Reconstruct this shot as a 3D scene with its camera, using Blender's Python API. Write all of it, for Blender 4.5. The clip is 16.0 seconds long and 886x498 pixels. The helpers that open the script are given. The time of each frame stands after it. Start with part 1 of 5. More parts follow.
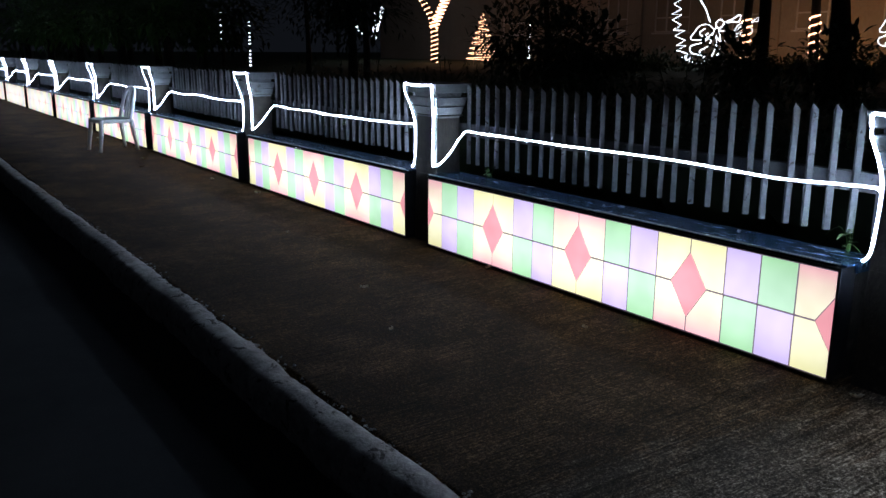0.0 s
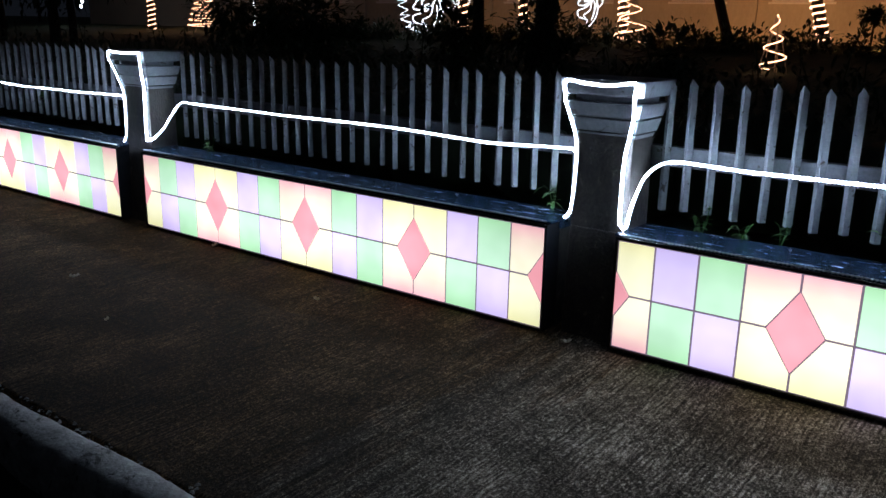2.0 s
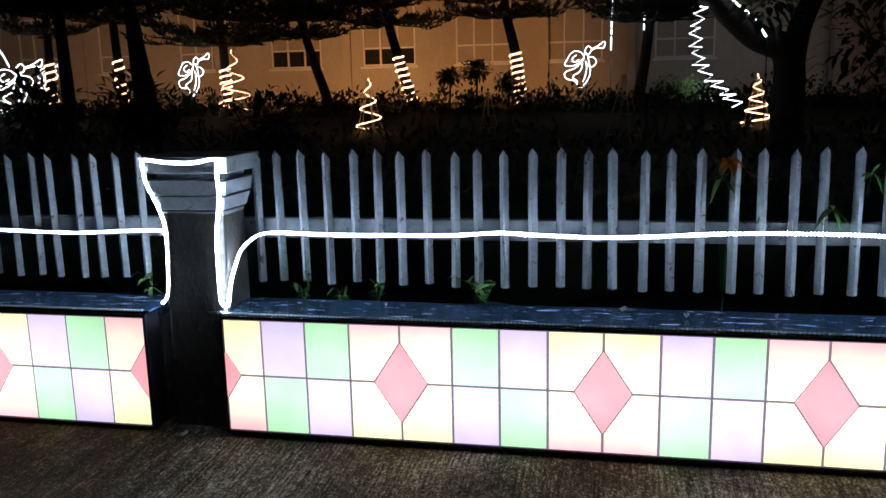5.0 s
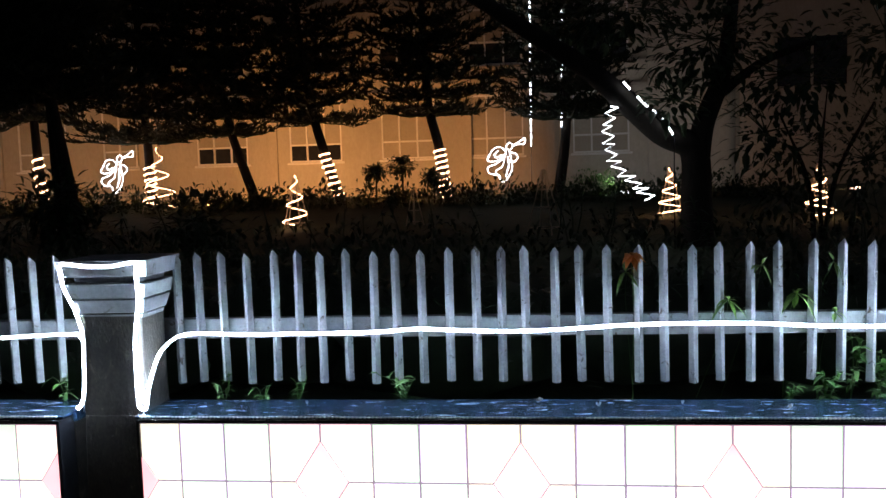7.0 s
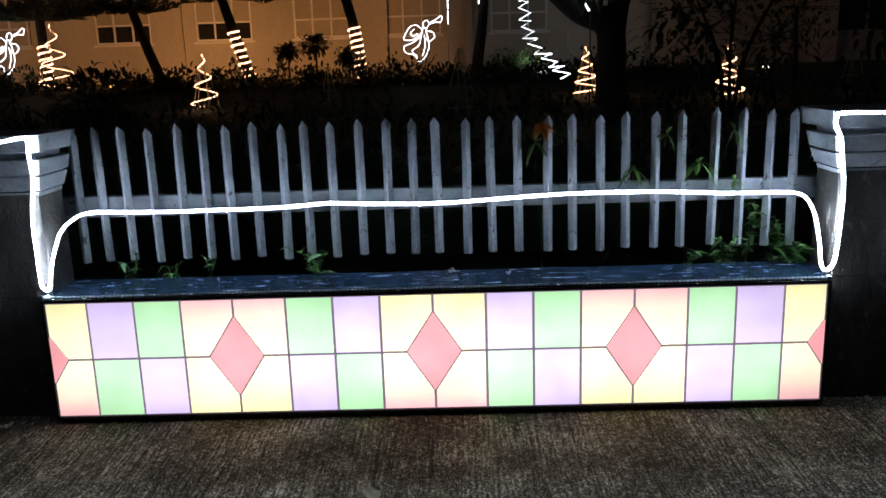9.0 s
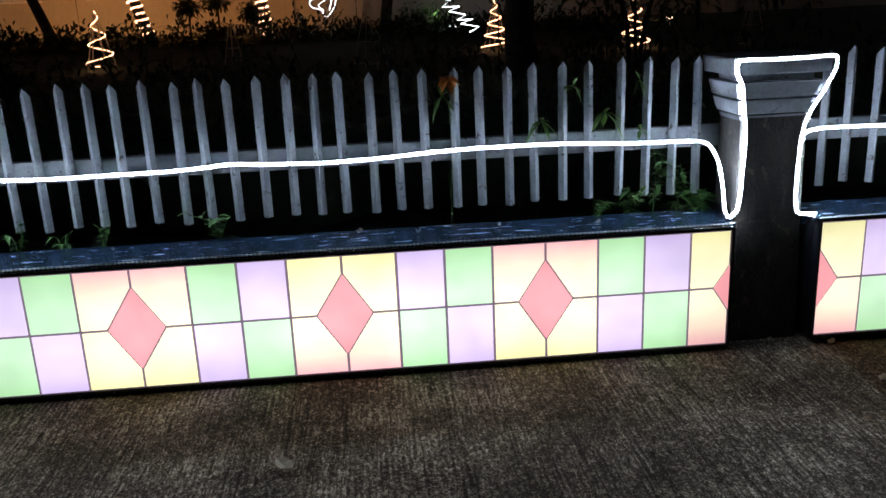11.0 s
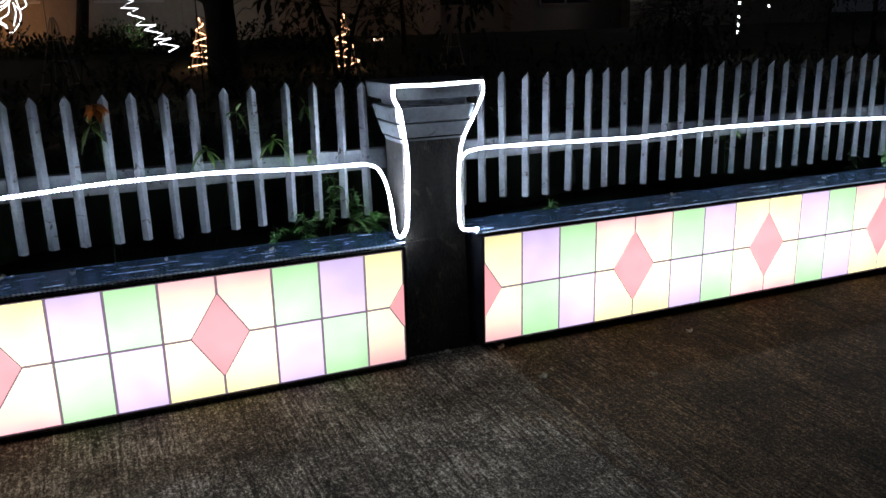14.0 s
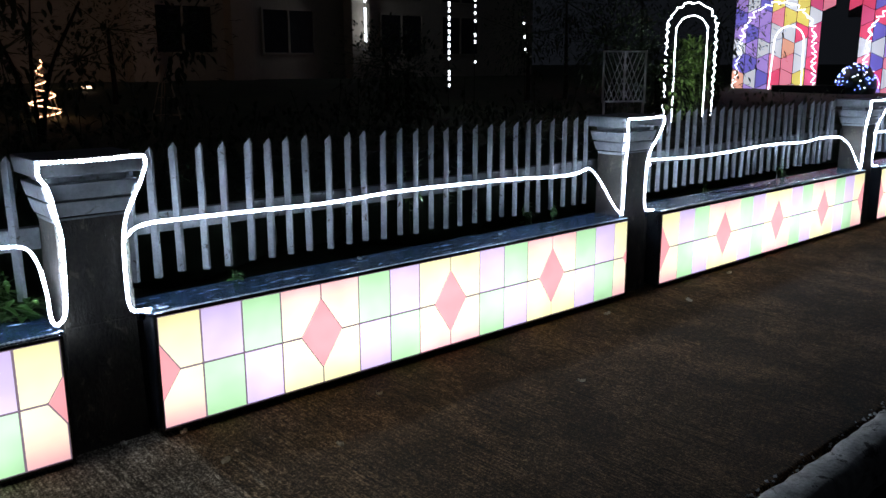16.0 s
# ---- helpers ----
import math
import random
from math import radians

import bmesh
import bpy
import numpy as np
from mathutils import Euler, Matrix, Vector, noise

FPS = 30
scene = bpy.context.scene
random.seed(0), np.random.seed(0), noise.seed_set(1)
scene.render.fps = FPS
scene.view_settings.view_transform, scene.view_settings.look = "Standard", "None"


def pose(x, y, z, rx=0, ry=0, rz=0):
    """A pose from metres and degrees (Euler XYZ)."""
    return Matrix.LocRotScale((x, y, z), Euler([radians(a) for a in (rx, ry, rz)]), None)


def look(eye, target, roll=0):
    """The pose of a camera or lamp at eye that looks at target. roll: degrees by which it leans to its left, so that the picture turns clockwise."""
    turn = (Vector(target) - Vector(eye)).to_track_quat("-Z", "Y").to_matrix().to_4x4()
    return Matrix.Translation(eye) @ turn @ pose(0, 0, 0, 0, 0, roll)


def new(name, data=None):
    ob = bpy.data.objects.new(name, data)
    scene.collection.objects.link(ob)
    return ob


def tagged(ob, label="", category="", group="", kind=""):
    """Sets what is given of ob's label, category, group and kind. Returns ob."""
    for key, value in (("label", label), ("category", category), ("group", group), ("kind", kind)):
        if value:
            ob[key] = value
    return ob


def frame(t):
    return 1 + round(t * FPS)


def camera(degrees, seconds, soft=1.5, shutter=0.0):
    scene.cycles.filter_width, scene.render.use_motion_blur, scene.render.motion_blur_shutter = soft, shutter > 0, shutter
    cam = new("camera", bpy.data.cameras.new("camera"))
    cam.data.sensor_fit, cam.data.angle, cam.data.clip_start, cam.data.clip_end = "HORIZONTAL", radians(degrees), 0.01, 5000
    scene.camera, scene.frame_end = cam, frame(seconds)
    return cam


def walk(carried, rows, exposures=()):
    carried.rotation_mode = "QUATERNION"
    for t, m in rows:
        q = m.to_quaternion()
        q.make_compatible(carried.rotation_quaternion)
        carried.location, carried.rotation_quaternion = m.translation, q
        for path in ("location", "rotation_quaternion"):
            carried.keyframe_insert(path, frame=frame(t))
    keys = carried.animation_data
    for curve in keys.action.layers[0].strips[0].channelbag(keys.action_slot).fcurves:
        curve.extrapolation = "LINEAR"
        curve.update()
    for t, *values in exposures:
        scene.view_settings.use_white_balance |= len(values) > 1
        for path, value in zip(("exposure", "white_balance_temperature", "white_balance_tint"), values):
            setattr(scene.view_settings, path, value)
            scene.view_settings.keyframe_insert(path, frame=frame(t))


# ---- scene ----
cam = camera(56.2, 16.0)
PATH = [
    (0, (1.373, -3.068, 1.317), (-0.226, -1.959, 0.854), 0.3),
    (0.5, (1.376, -3.041, 1.328), (-0.139, -1.826, 0.85), -0.2),
    (1, (1.374, -3.013, 1.33), (-0.044, -1.694, 0.831), -0.1),
    (1.5, (1.374, -2.997, 1.317), (0.07, -1.57, 0.804), 0.3),
    (2, (1.379, -2.973, 1.313), (0.217, -1.433, 0.787), 1.1),
    (2.5, (1.393, -2.955, 1.306), (0.337, -1.344, 0.77), 1.1),
    (3, (1.419, -2.934, 1.304), (0.554, -1.213, 0.766), 0.4),
    (3.5, (1.431, -2.922, 1.308), (0.686, -1.13, 0.823), -0.1),
    (4, (1.438, -2.906, 1.314), (0.778, -1.065, 0.894), -0.0),
    (4.5, (1.453, -2.89, 1.326), (0.894, -1.008, 0.945), -0.9),
    (5, (1.474, -2.846, 1.342), (1.075, -0.923, 0.963), -1.3),
    (5.2, (1.505, -2.9, 1.346), (1.133, -0.962, 1.02), -1.8),
    (7.3, (1.538, -2.934, 1.374), (1.338, -0.951, 1.21), -1.6),
    (7.5, (1.541, -2.931, 1.37), (1.365, -0.95, 1.166), -1.6),
    (8, (1.543, -2.93, 1.358), (1.417, -0.953, 1.085), -1.6),
    (8.5, (1.547, -2.917, 1.342), (1.472, -0.95, 0.99), -1.8),
    (8.7, (1.555, -2.932, 1.334), (1.494, -0.972, 0.941), -1.8),
    (10.8, (1.584, -2.861, 1.316), (1.686, -0.941, 0.766), -2.7),
    (11, (1.596, -2.857, 1.314), (1.745, -0.94, 0.762), -2.5),
    (11.5, (1.658, -2.856, 1.315), (1.982, -0.965, 0.749), -2.6),
    (12, (1.698, -2.871, 1.321), (2.129, -0.999, 0.765), -2.4),
    (12.5, (1.711, -2.842, 1.308), (2.188, -0.975, 0.775), -1.9),
    (13, (1.739, -2.845, 1.302), (2.311, -1.003, 0.772), -1.1),
    (13.5, (1.773, -2.827, 1.302), (2.412, -1.007, 0.772), -1.5),
    (14, (1.833, -2.857, 1.329), (2.593, -1.085, 0.798), -1.4),
    (14.5, (1.896, -2.883, 1.356), (2.797, -1.171, 0.847), -1.4),
    (15, (1.951, -2.9, 1.375), (2.995, -1.262, 0.9), -0.8),
    (15.5, (2.006, -2.909, 1.413), (3.182, -1.358, 0.953), 0.3),
    (16, (2.074, -2.938, 1.42), (3.365, -1.474, 0.985), -0.2),
]
walk(cam, [(t, look(eye, target, roll)) for t, eye, target, roll in PATH], exposures=[(0, 0.10, 6170, 14), (2.5, 0.12, 6100, 13), (3.6, 0.25, 6170, 12), (5.2, 0.42, 6230, 11), (6.4, 0.9, 6450, 10), (7.5, 1.38, 6580, 10), (8.0, 1.12, 6580, 10), (8.5, 0.52, 6540, 10), (8.8, 0.27, 6520, 11), (11, 0.14, 6620, 13), (13, 0.28, 6640, 14), (14.5, 0.38, 6690, 15), (16, 0.34, 6520, 13)])

# world: a night sky, almost black
world = bpy.data.worlds.new("night")
scene.world = world
world.use_nodes = True
world.node_tree.nodes["Background"].inputs["Color"].default_value = (0.32, 0.38, 0.50, 1)
world.node_tree.nodes["Background"].inputs["Strength"].default_value = 0.013


# ---- materials ----
def material(name):
    m = bpy.data.materials.new(name)
    m.use_nodes = True
    return m, m.node_tree, m.node_tree.nodes["Principled BSDF"]


def node(tree, kind, **values):
    n = tree.nodes.new(kind)
    for key, value in values.items():
        if key in n.inputs:
            n.inputs[key].default_value = value
    return n


def ramp(tree, source, stops):
    n = tree.nodes.new("ShaderNodeValToRGB")
    e = n.color_ramp.elements
    e[0].position, e[0].color = stops[0][0], (*stops[0][1], 1)
    e[1].position, e[1].color = stops[-1][0], (*stops[-1][1], 1)
    for p, c in stops[1:-1]:
        k = e.new(p)
        k.color = (*c, 1)
    tree.links.new(source, n.inputs["Fac"])
    return n


def surface(name, dark, light, rough=0.8, scale=8.0, fine=90.0, bump=0.2, stretch=(1, 1, 1), metal=0.0, depth=0.01, spread=(0.3, 0.7), spots=None, spec=0.5):
    """Two-scale mottled surface: blotches between two colours, fine grain, relief, optional paint chips."""
    m, t, b = material(name)
    co = t.nodes.new("ShaderNodeTexCoord")
    mp = t.nodes.new("ShaderNodeMapping")
    mp.inputs["Scale"].default_value = stretch
    t.links.new(co.outputs["Object"], mp.inputs["Vector"])
    info = t.nodes.new("ShaderNodeObjectInfo")
    shift = t.nodes.new("ShaderNodeVectorMath")
    shift.operation = "ADD"
    t.links.new(mp.outputs["Vector"], shift.inputs[0])
    t.links.new(info.outputs["Random"], shift.inputs[1])
    big = node(t, "ShaderNodeTexNoise", Scale=scale, Detail=6.0, Roughness=0.65)
    small = node(t, "ShaderNodeTexNoise", Scale=fine, Detail=3.0, Roughness=0.6)
    for n in (big, small):
        t.links.new(shift.outputs[0], n.inputs["Vector"])
    mix = t.nodes.new("ShaderNodeMath")
    mix.operation = "MULTIPLY_ADD"
    t.links.new(small.outputs["Fac"], mix.inputs[0])
    mix.inputs[1].default_value = 0.35
    scaled = t.nodes.new("ShaderNodeMath")
    scaled.operation = "MULTIPLY"
    scaled.inputs[1].default_value = 0.65
    t.links.new(big.outputs["Fac"], scaled.inputs[0])
    t.links.new(scaled.outputs[0], mix.inputs[2])
    col = ramp(t, mix.outputs[0], [(spread[0], dark), (spread[1], light)])
    out = col.outputs["Color"]
    if spots:
        chip = node(t, "ShaderNodeTexNoise", Scale=spots[0], Detail=5.0, Roughness=0.7, Distortion=0.6)
        t.links.new(shift.outputs[0], chip.inputs["Vector"])
        mask = ramp(t, chip.outputs["Fac"], [(spots[1], (0, 0, 0)), (spots[1] + 0.04, (1, 1, 1))])
        both = t.nodes.new("ShaderNodeMix")
        both.data_type = "RGBA"
        t.links.new(mask.outputs["Color"], both.inputs["Factor"])
        t.links.new(out, both.inputs[6])
        both.inputs[7].default_value = (*spots[2], 1)
        out = both.outputs[2]
    t.links.new(out, b.inputs["Base Color"])
    b.inputs["Roughness"].default_value = rough
    b.inputs["Metallic"].default_value = metal
    b.inputs["Specular IOR Level"].default_value = spec
    if bump:
        bp = node(t, "ShaderNodeBump", Strength=bump, Distance=depth)
        t.links.new(mix.outputs[0], bp.inputs["Height"])
        t.links.new(bp.outputs["Normal"], b.inputs["Normal"])
    return m


def glow(name, colour, strength):
    m, t, b = material(name)
    b.inputs["Base Color"].default_value = (*[min(0.8, c) for c in colour], 1)
    b.inputs["Emission Color"].default_value = (*colour, 1)
    b.inputs["Emission Strength"].default_value = strength
    return m


def pane_material(name, inner, outer, power=1.0):
    """Back-lit printed film: colour runs from the middle line to the rim; the tubes inside make the box brighter in its middle."""
    m, t, b = material(name)
    co = t.nodes.new("ShaderNodeTexCoord")
    sep = t.nodes.new("ShaderNodeSeparateXYZ")
    t.links.new(co.outputs["Object"], sep.inputs[0])
    a = t.nodes.new("ShaderNodeMath")
    a.operation = "ABSOLUTE"
    t.links.new(sep.outputs["Z"], a.inputs[0])
    w = t.nodes.new("ShaderNodeMath")
    w.operation = "MULTIPLY"
    w.inputs[1].default_value = 1 / 0.23
    t.links.new(a.outputs[0], w.inputs[0])
    col = ramp(t, w.outputs[0], [(0.25, inner), (0.68, tuple(0.6 * p + 0.4 * q for p, q in zip(inner, outer))), (1.0, outer)])
    geo = t.nodes.new("ShaderNodeNewGeometry")
    wpos = t.nodes.new("ShaderNodeSeparateXYZ")
    t.links.new(geo.outputs["Position"], wpos.inputs[0])
    # along the box: position within one bay, bright in the middle
    u = t.nodes.new("ShaderNodeMath")
    u.operation = "MULTIPLY_ADD"
    t.links.new(wpos.outputs["X"], u.inputs[0])
    u.inputs[1].default_value, u.inputs[2].default_value = 1 / PERIOD, 20.0
    fr = t.nodes.new("ShaderNodeMath")
    fr.operation = "FRACT"
    t.links.new(u.outputs[0], fr.inputs[0])
    along = ramp(t, fr.outputs[0], [(0.0, (0.74,) * 3), (0.18, (0.95,) * 3), (0.45, (1.0,) * 3), (0.75, (0.93,) * 3), (0.9, (0.72,) * 3)])
    up = t.nodes.new("ShaderNodeMath")
    up.operation = "MULTIPLY"
    up.inputs[1].default_value = 2.0
    t.links.new(wpos.outputs["Z"], up.inputs[0])
    upr = ramp(t, up.outputs[0], [(0.06, (0.84,) * 3), (0.4, (1.0,) * 3), (0.65, (0.95,) * 3), (1.0, (0.80,) * 3)])
    cloud = node(t, "ShaderNodeTexNoise", Scale=5.0, Detail=2.0)
    t.links.new(geo.outputs["Position"], cloud.inputs["Vector"])
    cl = ramp(t, cloud.outputs["Fac"], [(0.3, (0.80,) * 3), (0.7, (1.0,) * 3)])
    m1 = t.nodes.new("ShaderNodeMath")
    m2 = t.nodes.new("ShaderNodeMath")
    m3 = t.nodes.new("ShaderNodeMath")
    for k in (m1, m2, m3):
        k.operation = "MULTIPLY"
    t.links.new(along.outputs["Color"], m1.inputs[0])
    t.links.new(upr.outputs["Color"], m1.inputs[1])
    t.links.new(m1.outputs[0], m2.inputs[0])
    t.links.new(cl.outputs["Color"], m2.inputs[1])
    t.links.new(m2.outputs[0], m3.inputs[0])
    m3.inputs[1].default_value = 1.64 * power
    t.links.new(col.outputs["Color"], b.inputs["Emission Color"])
    t.links.new(m3.outputs[0], b.inputs["Emission Strength"])
    b.inputs["Base Color"].default_value = (0.25, 0.25, 0.25, 1)
    b.inputs["Roughness"].default_value = 0.5
    return m


PERIOD, LENGTH, BOX_BOTTOM, BOX_TOP, MIDDLE = 3.22, 2.9, 0.031, 0.505, 0.270

CREAM = (0.955, 0.905, 0.65)
PINK_PANE = pane_material("pink film", CREAM, (0.87, 0.43, 0.47))
YELLOW_PANE = pane_material("yellow film", (0.945, 0.92, 0.63), (0.84, 0.81, 0.40))
GREEN_PANE = pane_material("green film", (0.53, 0.80, 0.56), (0.36, 0.67, 0.35))
PURPLE_PANE = pane_material("purple film", (0.72, 0.62, 0.89), (0.56, 0.46, 0.76))
RED_PANE = pane_material("red film", (0.80, 0.33, 0.36), (0.75, 0.26, 0.29))
LINE = glow("printed grey line", (0.15, 0.115, 0.155), 1.0)
FRAME = surface("black frame", (0.010, 0.010, 0.012), (0.025, 0.025, 0.028), 0.22, bump=0.05)
ROPE = glow("white light rope", (0.62, 0.79, 1.0), 300.0)
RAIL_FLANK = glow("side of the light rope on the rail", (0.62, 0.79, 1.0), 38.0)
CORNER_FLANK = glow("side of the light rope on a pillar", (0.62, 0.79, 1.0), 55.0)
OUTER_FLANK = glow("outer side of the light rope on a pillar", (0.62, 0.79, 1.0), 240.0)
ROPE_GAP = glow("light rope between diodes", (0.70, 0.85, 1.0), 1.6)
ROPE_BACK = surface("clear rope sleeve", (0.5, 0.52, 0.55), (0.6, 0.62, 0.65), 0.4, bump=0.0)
WARM_ROPE = glow("warm light rope", (1.0, 0.50, 0.27), 4.2)
FIGURE_ROPE = glow("cool figure rope", (0.85, 0.92, 1.0), 3.5)
BLUE_LED = glow("blue lights", (0.12, 0.2, 1.0), 8.0)
FILAMENT = glow("lit strip", (0.85, 0.93, 1.0), 3.0)
PAINT = surface("worn white paint", (0.14, 0.15, 0.165), (0.335, 0.345, 0.365), 0.75, 5.0, 60.0, 0.3, spots=(14.0, 0.62, (0.12, 0.11, 0.10)))
PICKET_PAINT = surface("weathered white picket paint", (0.21, 0.217, 0.235), (0.43, 0.445, 0.465), 0.7, 9.0, 80.0, 0.4, depth=0.006, spots=(24.0, 0.61, (0.10, 0.085, 0.07)))
RENDER_COAT = surface("raw concrete render", (0.014, 0.012, 0.010), (0.075, 0.061, 0.049), 0.9, 11.0, 90.0, 1.0, stretch=(1, 1, 0.6), depth=0.012, spots=(22.0, 0.60, (0.10, 0.082, 0.064)))
BENCH_PAINT = surface("scuffed dark blue bench paint", (0.004, 0.010, 0.022), (0.022, 0.046, 0.088), 0.15, 9.0, 110.0, 0.35, stretch=(0.42, 2.0, 1), spots=(20.0, 0.60, (0.60, 0.68, 0.76)), spread=(0.38, 0.66), spec=0.3)
ROAD = surface("asphalt", (0.022, 0.023, 0.025), (0.050, 0.052, 0.055), 0.9, 1.5, 140.0, 0.5, depth=0.006, spec=0.1)
KERB = surface("kerb concrete", (0.11, 0.105, 0.10), (0.50, 0.48, 0.46), 0.9, 16.0, 70.0, 1.0, spots=(12.0, 0.58, (0.05, 0.045, 0.04)))
LAWN = surface("dark lawn", (0.022, 0.034, 0.014), (0.062, 0.080, 0.034), 0.95, 0.8, 25.0, 0.6, depth=0.05)
LEAF = surface("leaf green", (0.04, 0.10, 0.022), (0.10, 0.215, 0.045), 0.45, 3.0, 30.0, 0.1)
DARK_LEAF = surface("dark hedge leaf", (0.016, 0.032, 0.012), (0.045, 0.072, 0.028), 0.6, 2.0, 25.0, 0.1)
NEEDLE = surface("pine needle", (0.012, 0.020, 0.010), (0.03, 0.042, 0.02), 0.7, 1.0, 20.0, 0.1)
BARK = surface("bark", (0.012, 0.009, 0.007), (0.042, 0.032, 0.025), 0.9, 3.0, 30.0, 0.7, stretch=(1, 1, 0.3), depth=0.02)
YOUNG_LEAF = surface("fresh yellow-green leaf", (0.085, 0.17, 0.035), (0.20, 0.32, 0.08), 0.45, 3.0, 30.0, 0.1)
EDGE_GLINT = surface("polished metal for the edge glint", (0.30, 0.31, 0.33), (0.40, 0.41, 0.43), 0.16, 6.0, 60.0, 0.05, metal=1.0)
ARCH_ROPE = glow("bright white arch rope", (0.80, 0.90, 1.0), 20.0)
DRY_LEAF = surface("dry leaf", (0.42, 0.36, 0.27), (0.70, 0.64, 0.52), 0.7, 20.0, 120.0, 0.2)
FLOWER = surface("orange bloom", (0.55, 0.16, 0.03), (0.75, 0.30, 0.06), 0.6, 20.0, 80.0, 0.1)
WALL = surface("beige building paint", (0.34, 0.30, 0.24), (0.50, 0.45, 0.37), 0.85, 0.35, 12.0, 0.1, stretch=(1, 1, 0.5))
BOARD = surface("beige window board", (0.30, 0.26, 0.20), (0.44, 0.39, 0.31), 0.7, 0.8, 15.0, 0.1)
WINDOW_FRAME = surface("pale window frame", (0.62, 0.60, 0.57), (0.78, 0.76, 0.72), 0.5, bump=0.0)
GLASS = surface("dark window glass", (0.012, 0.013, 0.015), (0.03, 0.03, 0.032), 0.12, 0.6, 5.0, 0.0)
PLASTIC = surface("grey plastic", (0.56, 0.58, 0.61), (0.66, 0.68, 0.71), 0.4, 3.0, 60.0, 0.05)
STICK = surface("bamboo stick", (0.30, 0.25, 0.18), (0.52, 0.45, 0.34), 0.7, 6.0, 50.0, 0.2)


def walkway_material():
    """Dark, weathered concrete with a coarse broom finish drawn across the path, blotches, pores."""
    m, t, b = material("broomed concrete")
    co = t.nodes.new("ShaderNodeTexCoord")

    def noise_at(scale, stretch, detail=4.0, rough=0.6, distort=0.0):
        mp = t.nodes.new("ShaderNodeMapping")
        mp.inputs["Scale"].default_value = stretch
        t.links.new(co.outputs["Object"], mp.inputs["Vector"])
        n = node(t, "ShaderNodeTexNoise", Scale=scale, Detail=detail, Roughness=rough, Distortion=distort)
        t.links.new(mp.outputs["Vector"], n.inputs["Vector"])
        return n.outputs["Fac"]

    def mathn(op, x, y):
        n = t.nodes.new("ShaderNodeMath")
        n.operation = op
        for i, v in enumerate((x, y)):
            if isinstance(v, float):
                n.inputs[i].default_value = v
            else:
                t.links.new(v, n.inputs[i])
        return n.outputs[0]

    def clip(x, low, high):
        n = t.nodes.new("ShaderNodeMapRange")
        n.interpolation_type = "SMOOTHSTEP"
        n.inputs["From Min"].default_value, n.inputs["From Max"].default_value = low, high
        t.links.new(x, n.inputs["Value"])
        return n.outputs["Result"]

    def ribs(scale, distort):
        n = node(t, "ShaderNodeTexWave", Scale=scale, Distortion=distort, Detail=3.0)
        n.inputs["Detail Scale"].default_value, n.inputs["Detail Roughness"].default_value = 3.0, 0.7
        mp = t.nodes.new("ShaderNodeMapping")
        mp.inputs["Scale"].default_value = (1.0, 0.18, 1.0)
        t.links.new(co.outputs["Object"], mp.inputs["Vector"])
        t.links.new(mp.outputs["Vector"], n.inputs["Vector"])
        return n.outputs["Fac"]

    streak = clip(noise_at(90.0, (1.0, 0.10, 1.0), 2.0, 0.6, 0.5), 0.40, 0.62)
    rib = clip(ribs(17.0, 7.0), 0.25, 0.75)
    worn = clip(noise_at(3.5, (1, 1, 1), 4.0, 0.7), 0.40, 0.62)
    grain = clip(noise_at(150.0, (1.0, 0.7, 1.0), 3.0, 0.75, 0.3), 0.42, 0.64)
    pit = clip(noise_at(55.0, (1, 0.8, 1), 5.0, 0.85), 0.44, 0.66)
    blotch = noise_at(1.6, (1, 1, 1), 6.0, 0.65, 0.4)
    stain = noise_at(0.55, (1, 1.4, 1), 5.0, 0.65, 0.5)
    lines = mathn("MULTIPLY", mathn("ADD", mathn("MULTIPLY", rib, 0.5), mathn("MULTIPLY", streak, 0.5)), mathn("ADD", mathn("MULTIPLY", worn, 0.7), 0.3))
    height = mathn("ADD", mathn("MULTIPLY", lines, 0.28), mathn("ADD", mathn("MULTIPLY", grain, 0.30), mathn("MULTIPLY", pit, 0.28)))
    groove = clip(noise_at(42.0, (1.0, 0.045, 1.0), 2.0, 0.6, 0.4), 0.57, 0.66)
    height = mathn("SUBTRACT", height, mathn("MULTIPLY", groove, 0.13))
    tone = mathn("ADD", mathn("MULTIPLY", blotch, 0.46), mathn("ADD", mathn("MULTIPLY", stain, 0.2), mathn("MULTIPLY", height, 0.68)))
    col = ramp(t, tone, [(0.28, (0.016, 0.012, 0.008)), (0.46, (0.062, 0.048, 0.034)), (0.63, (0.26, 0.21, 0.155)), (0.80, (0.74, 0.63, 0.50))])
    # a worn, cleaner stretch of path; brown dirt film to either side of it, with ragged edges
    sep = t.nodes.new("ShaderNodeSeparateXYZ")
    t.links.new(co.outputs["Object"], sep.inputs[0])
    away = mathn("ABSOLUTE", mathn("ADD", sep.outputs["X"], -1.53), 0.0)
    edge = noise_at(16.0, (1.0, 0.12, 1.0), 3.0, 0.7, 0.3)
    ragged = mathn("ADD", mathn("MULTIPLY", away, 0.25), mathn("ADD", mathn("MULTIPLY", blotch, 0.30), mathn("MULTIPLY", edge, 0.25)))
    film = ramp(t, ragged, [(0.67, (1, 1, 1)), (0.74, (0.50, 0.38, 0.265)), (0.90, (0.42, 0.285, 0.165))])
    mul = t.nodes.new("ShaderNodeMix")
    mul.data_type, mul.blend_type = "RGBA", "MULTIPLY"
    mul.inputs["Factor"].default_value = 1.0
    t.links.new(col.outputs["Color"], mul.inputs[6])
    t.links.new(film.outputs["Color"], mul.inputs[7])
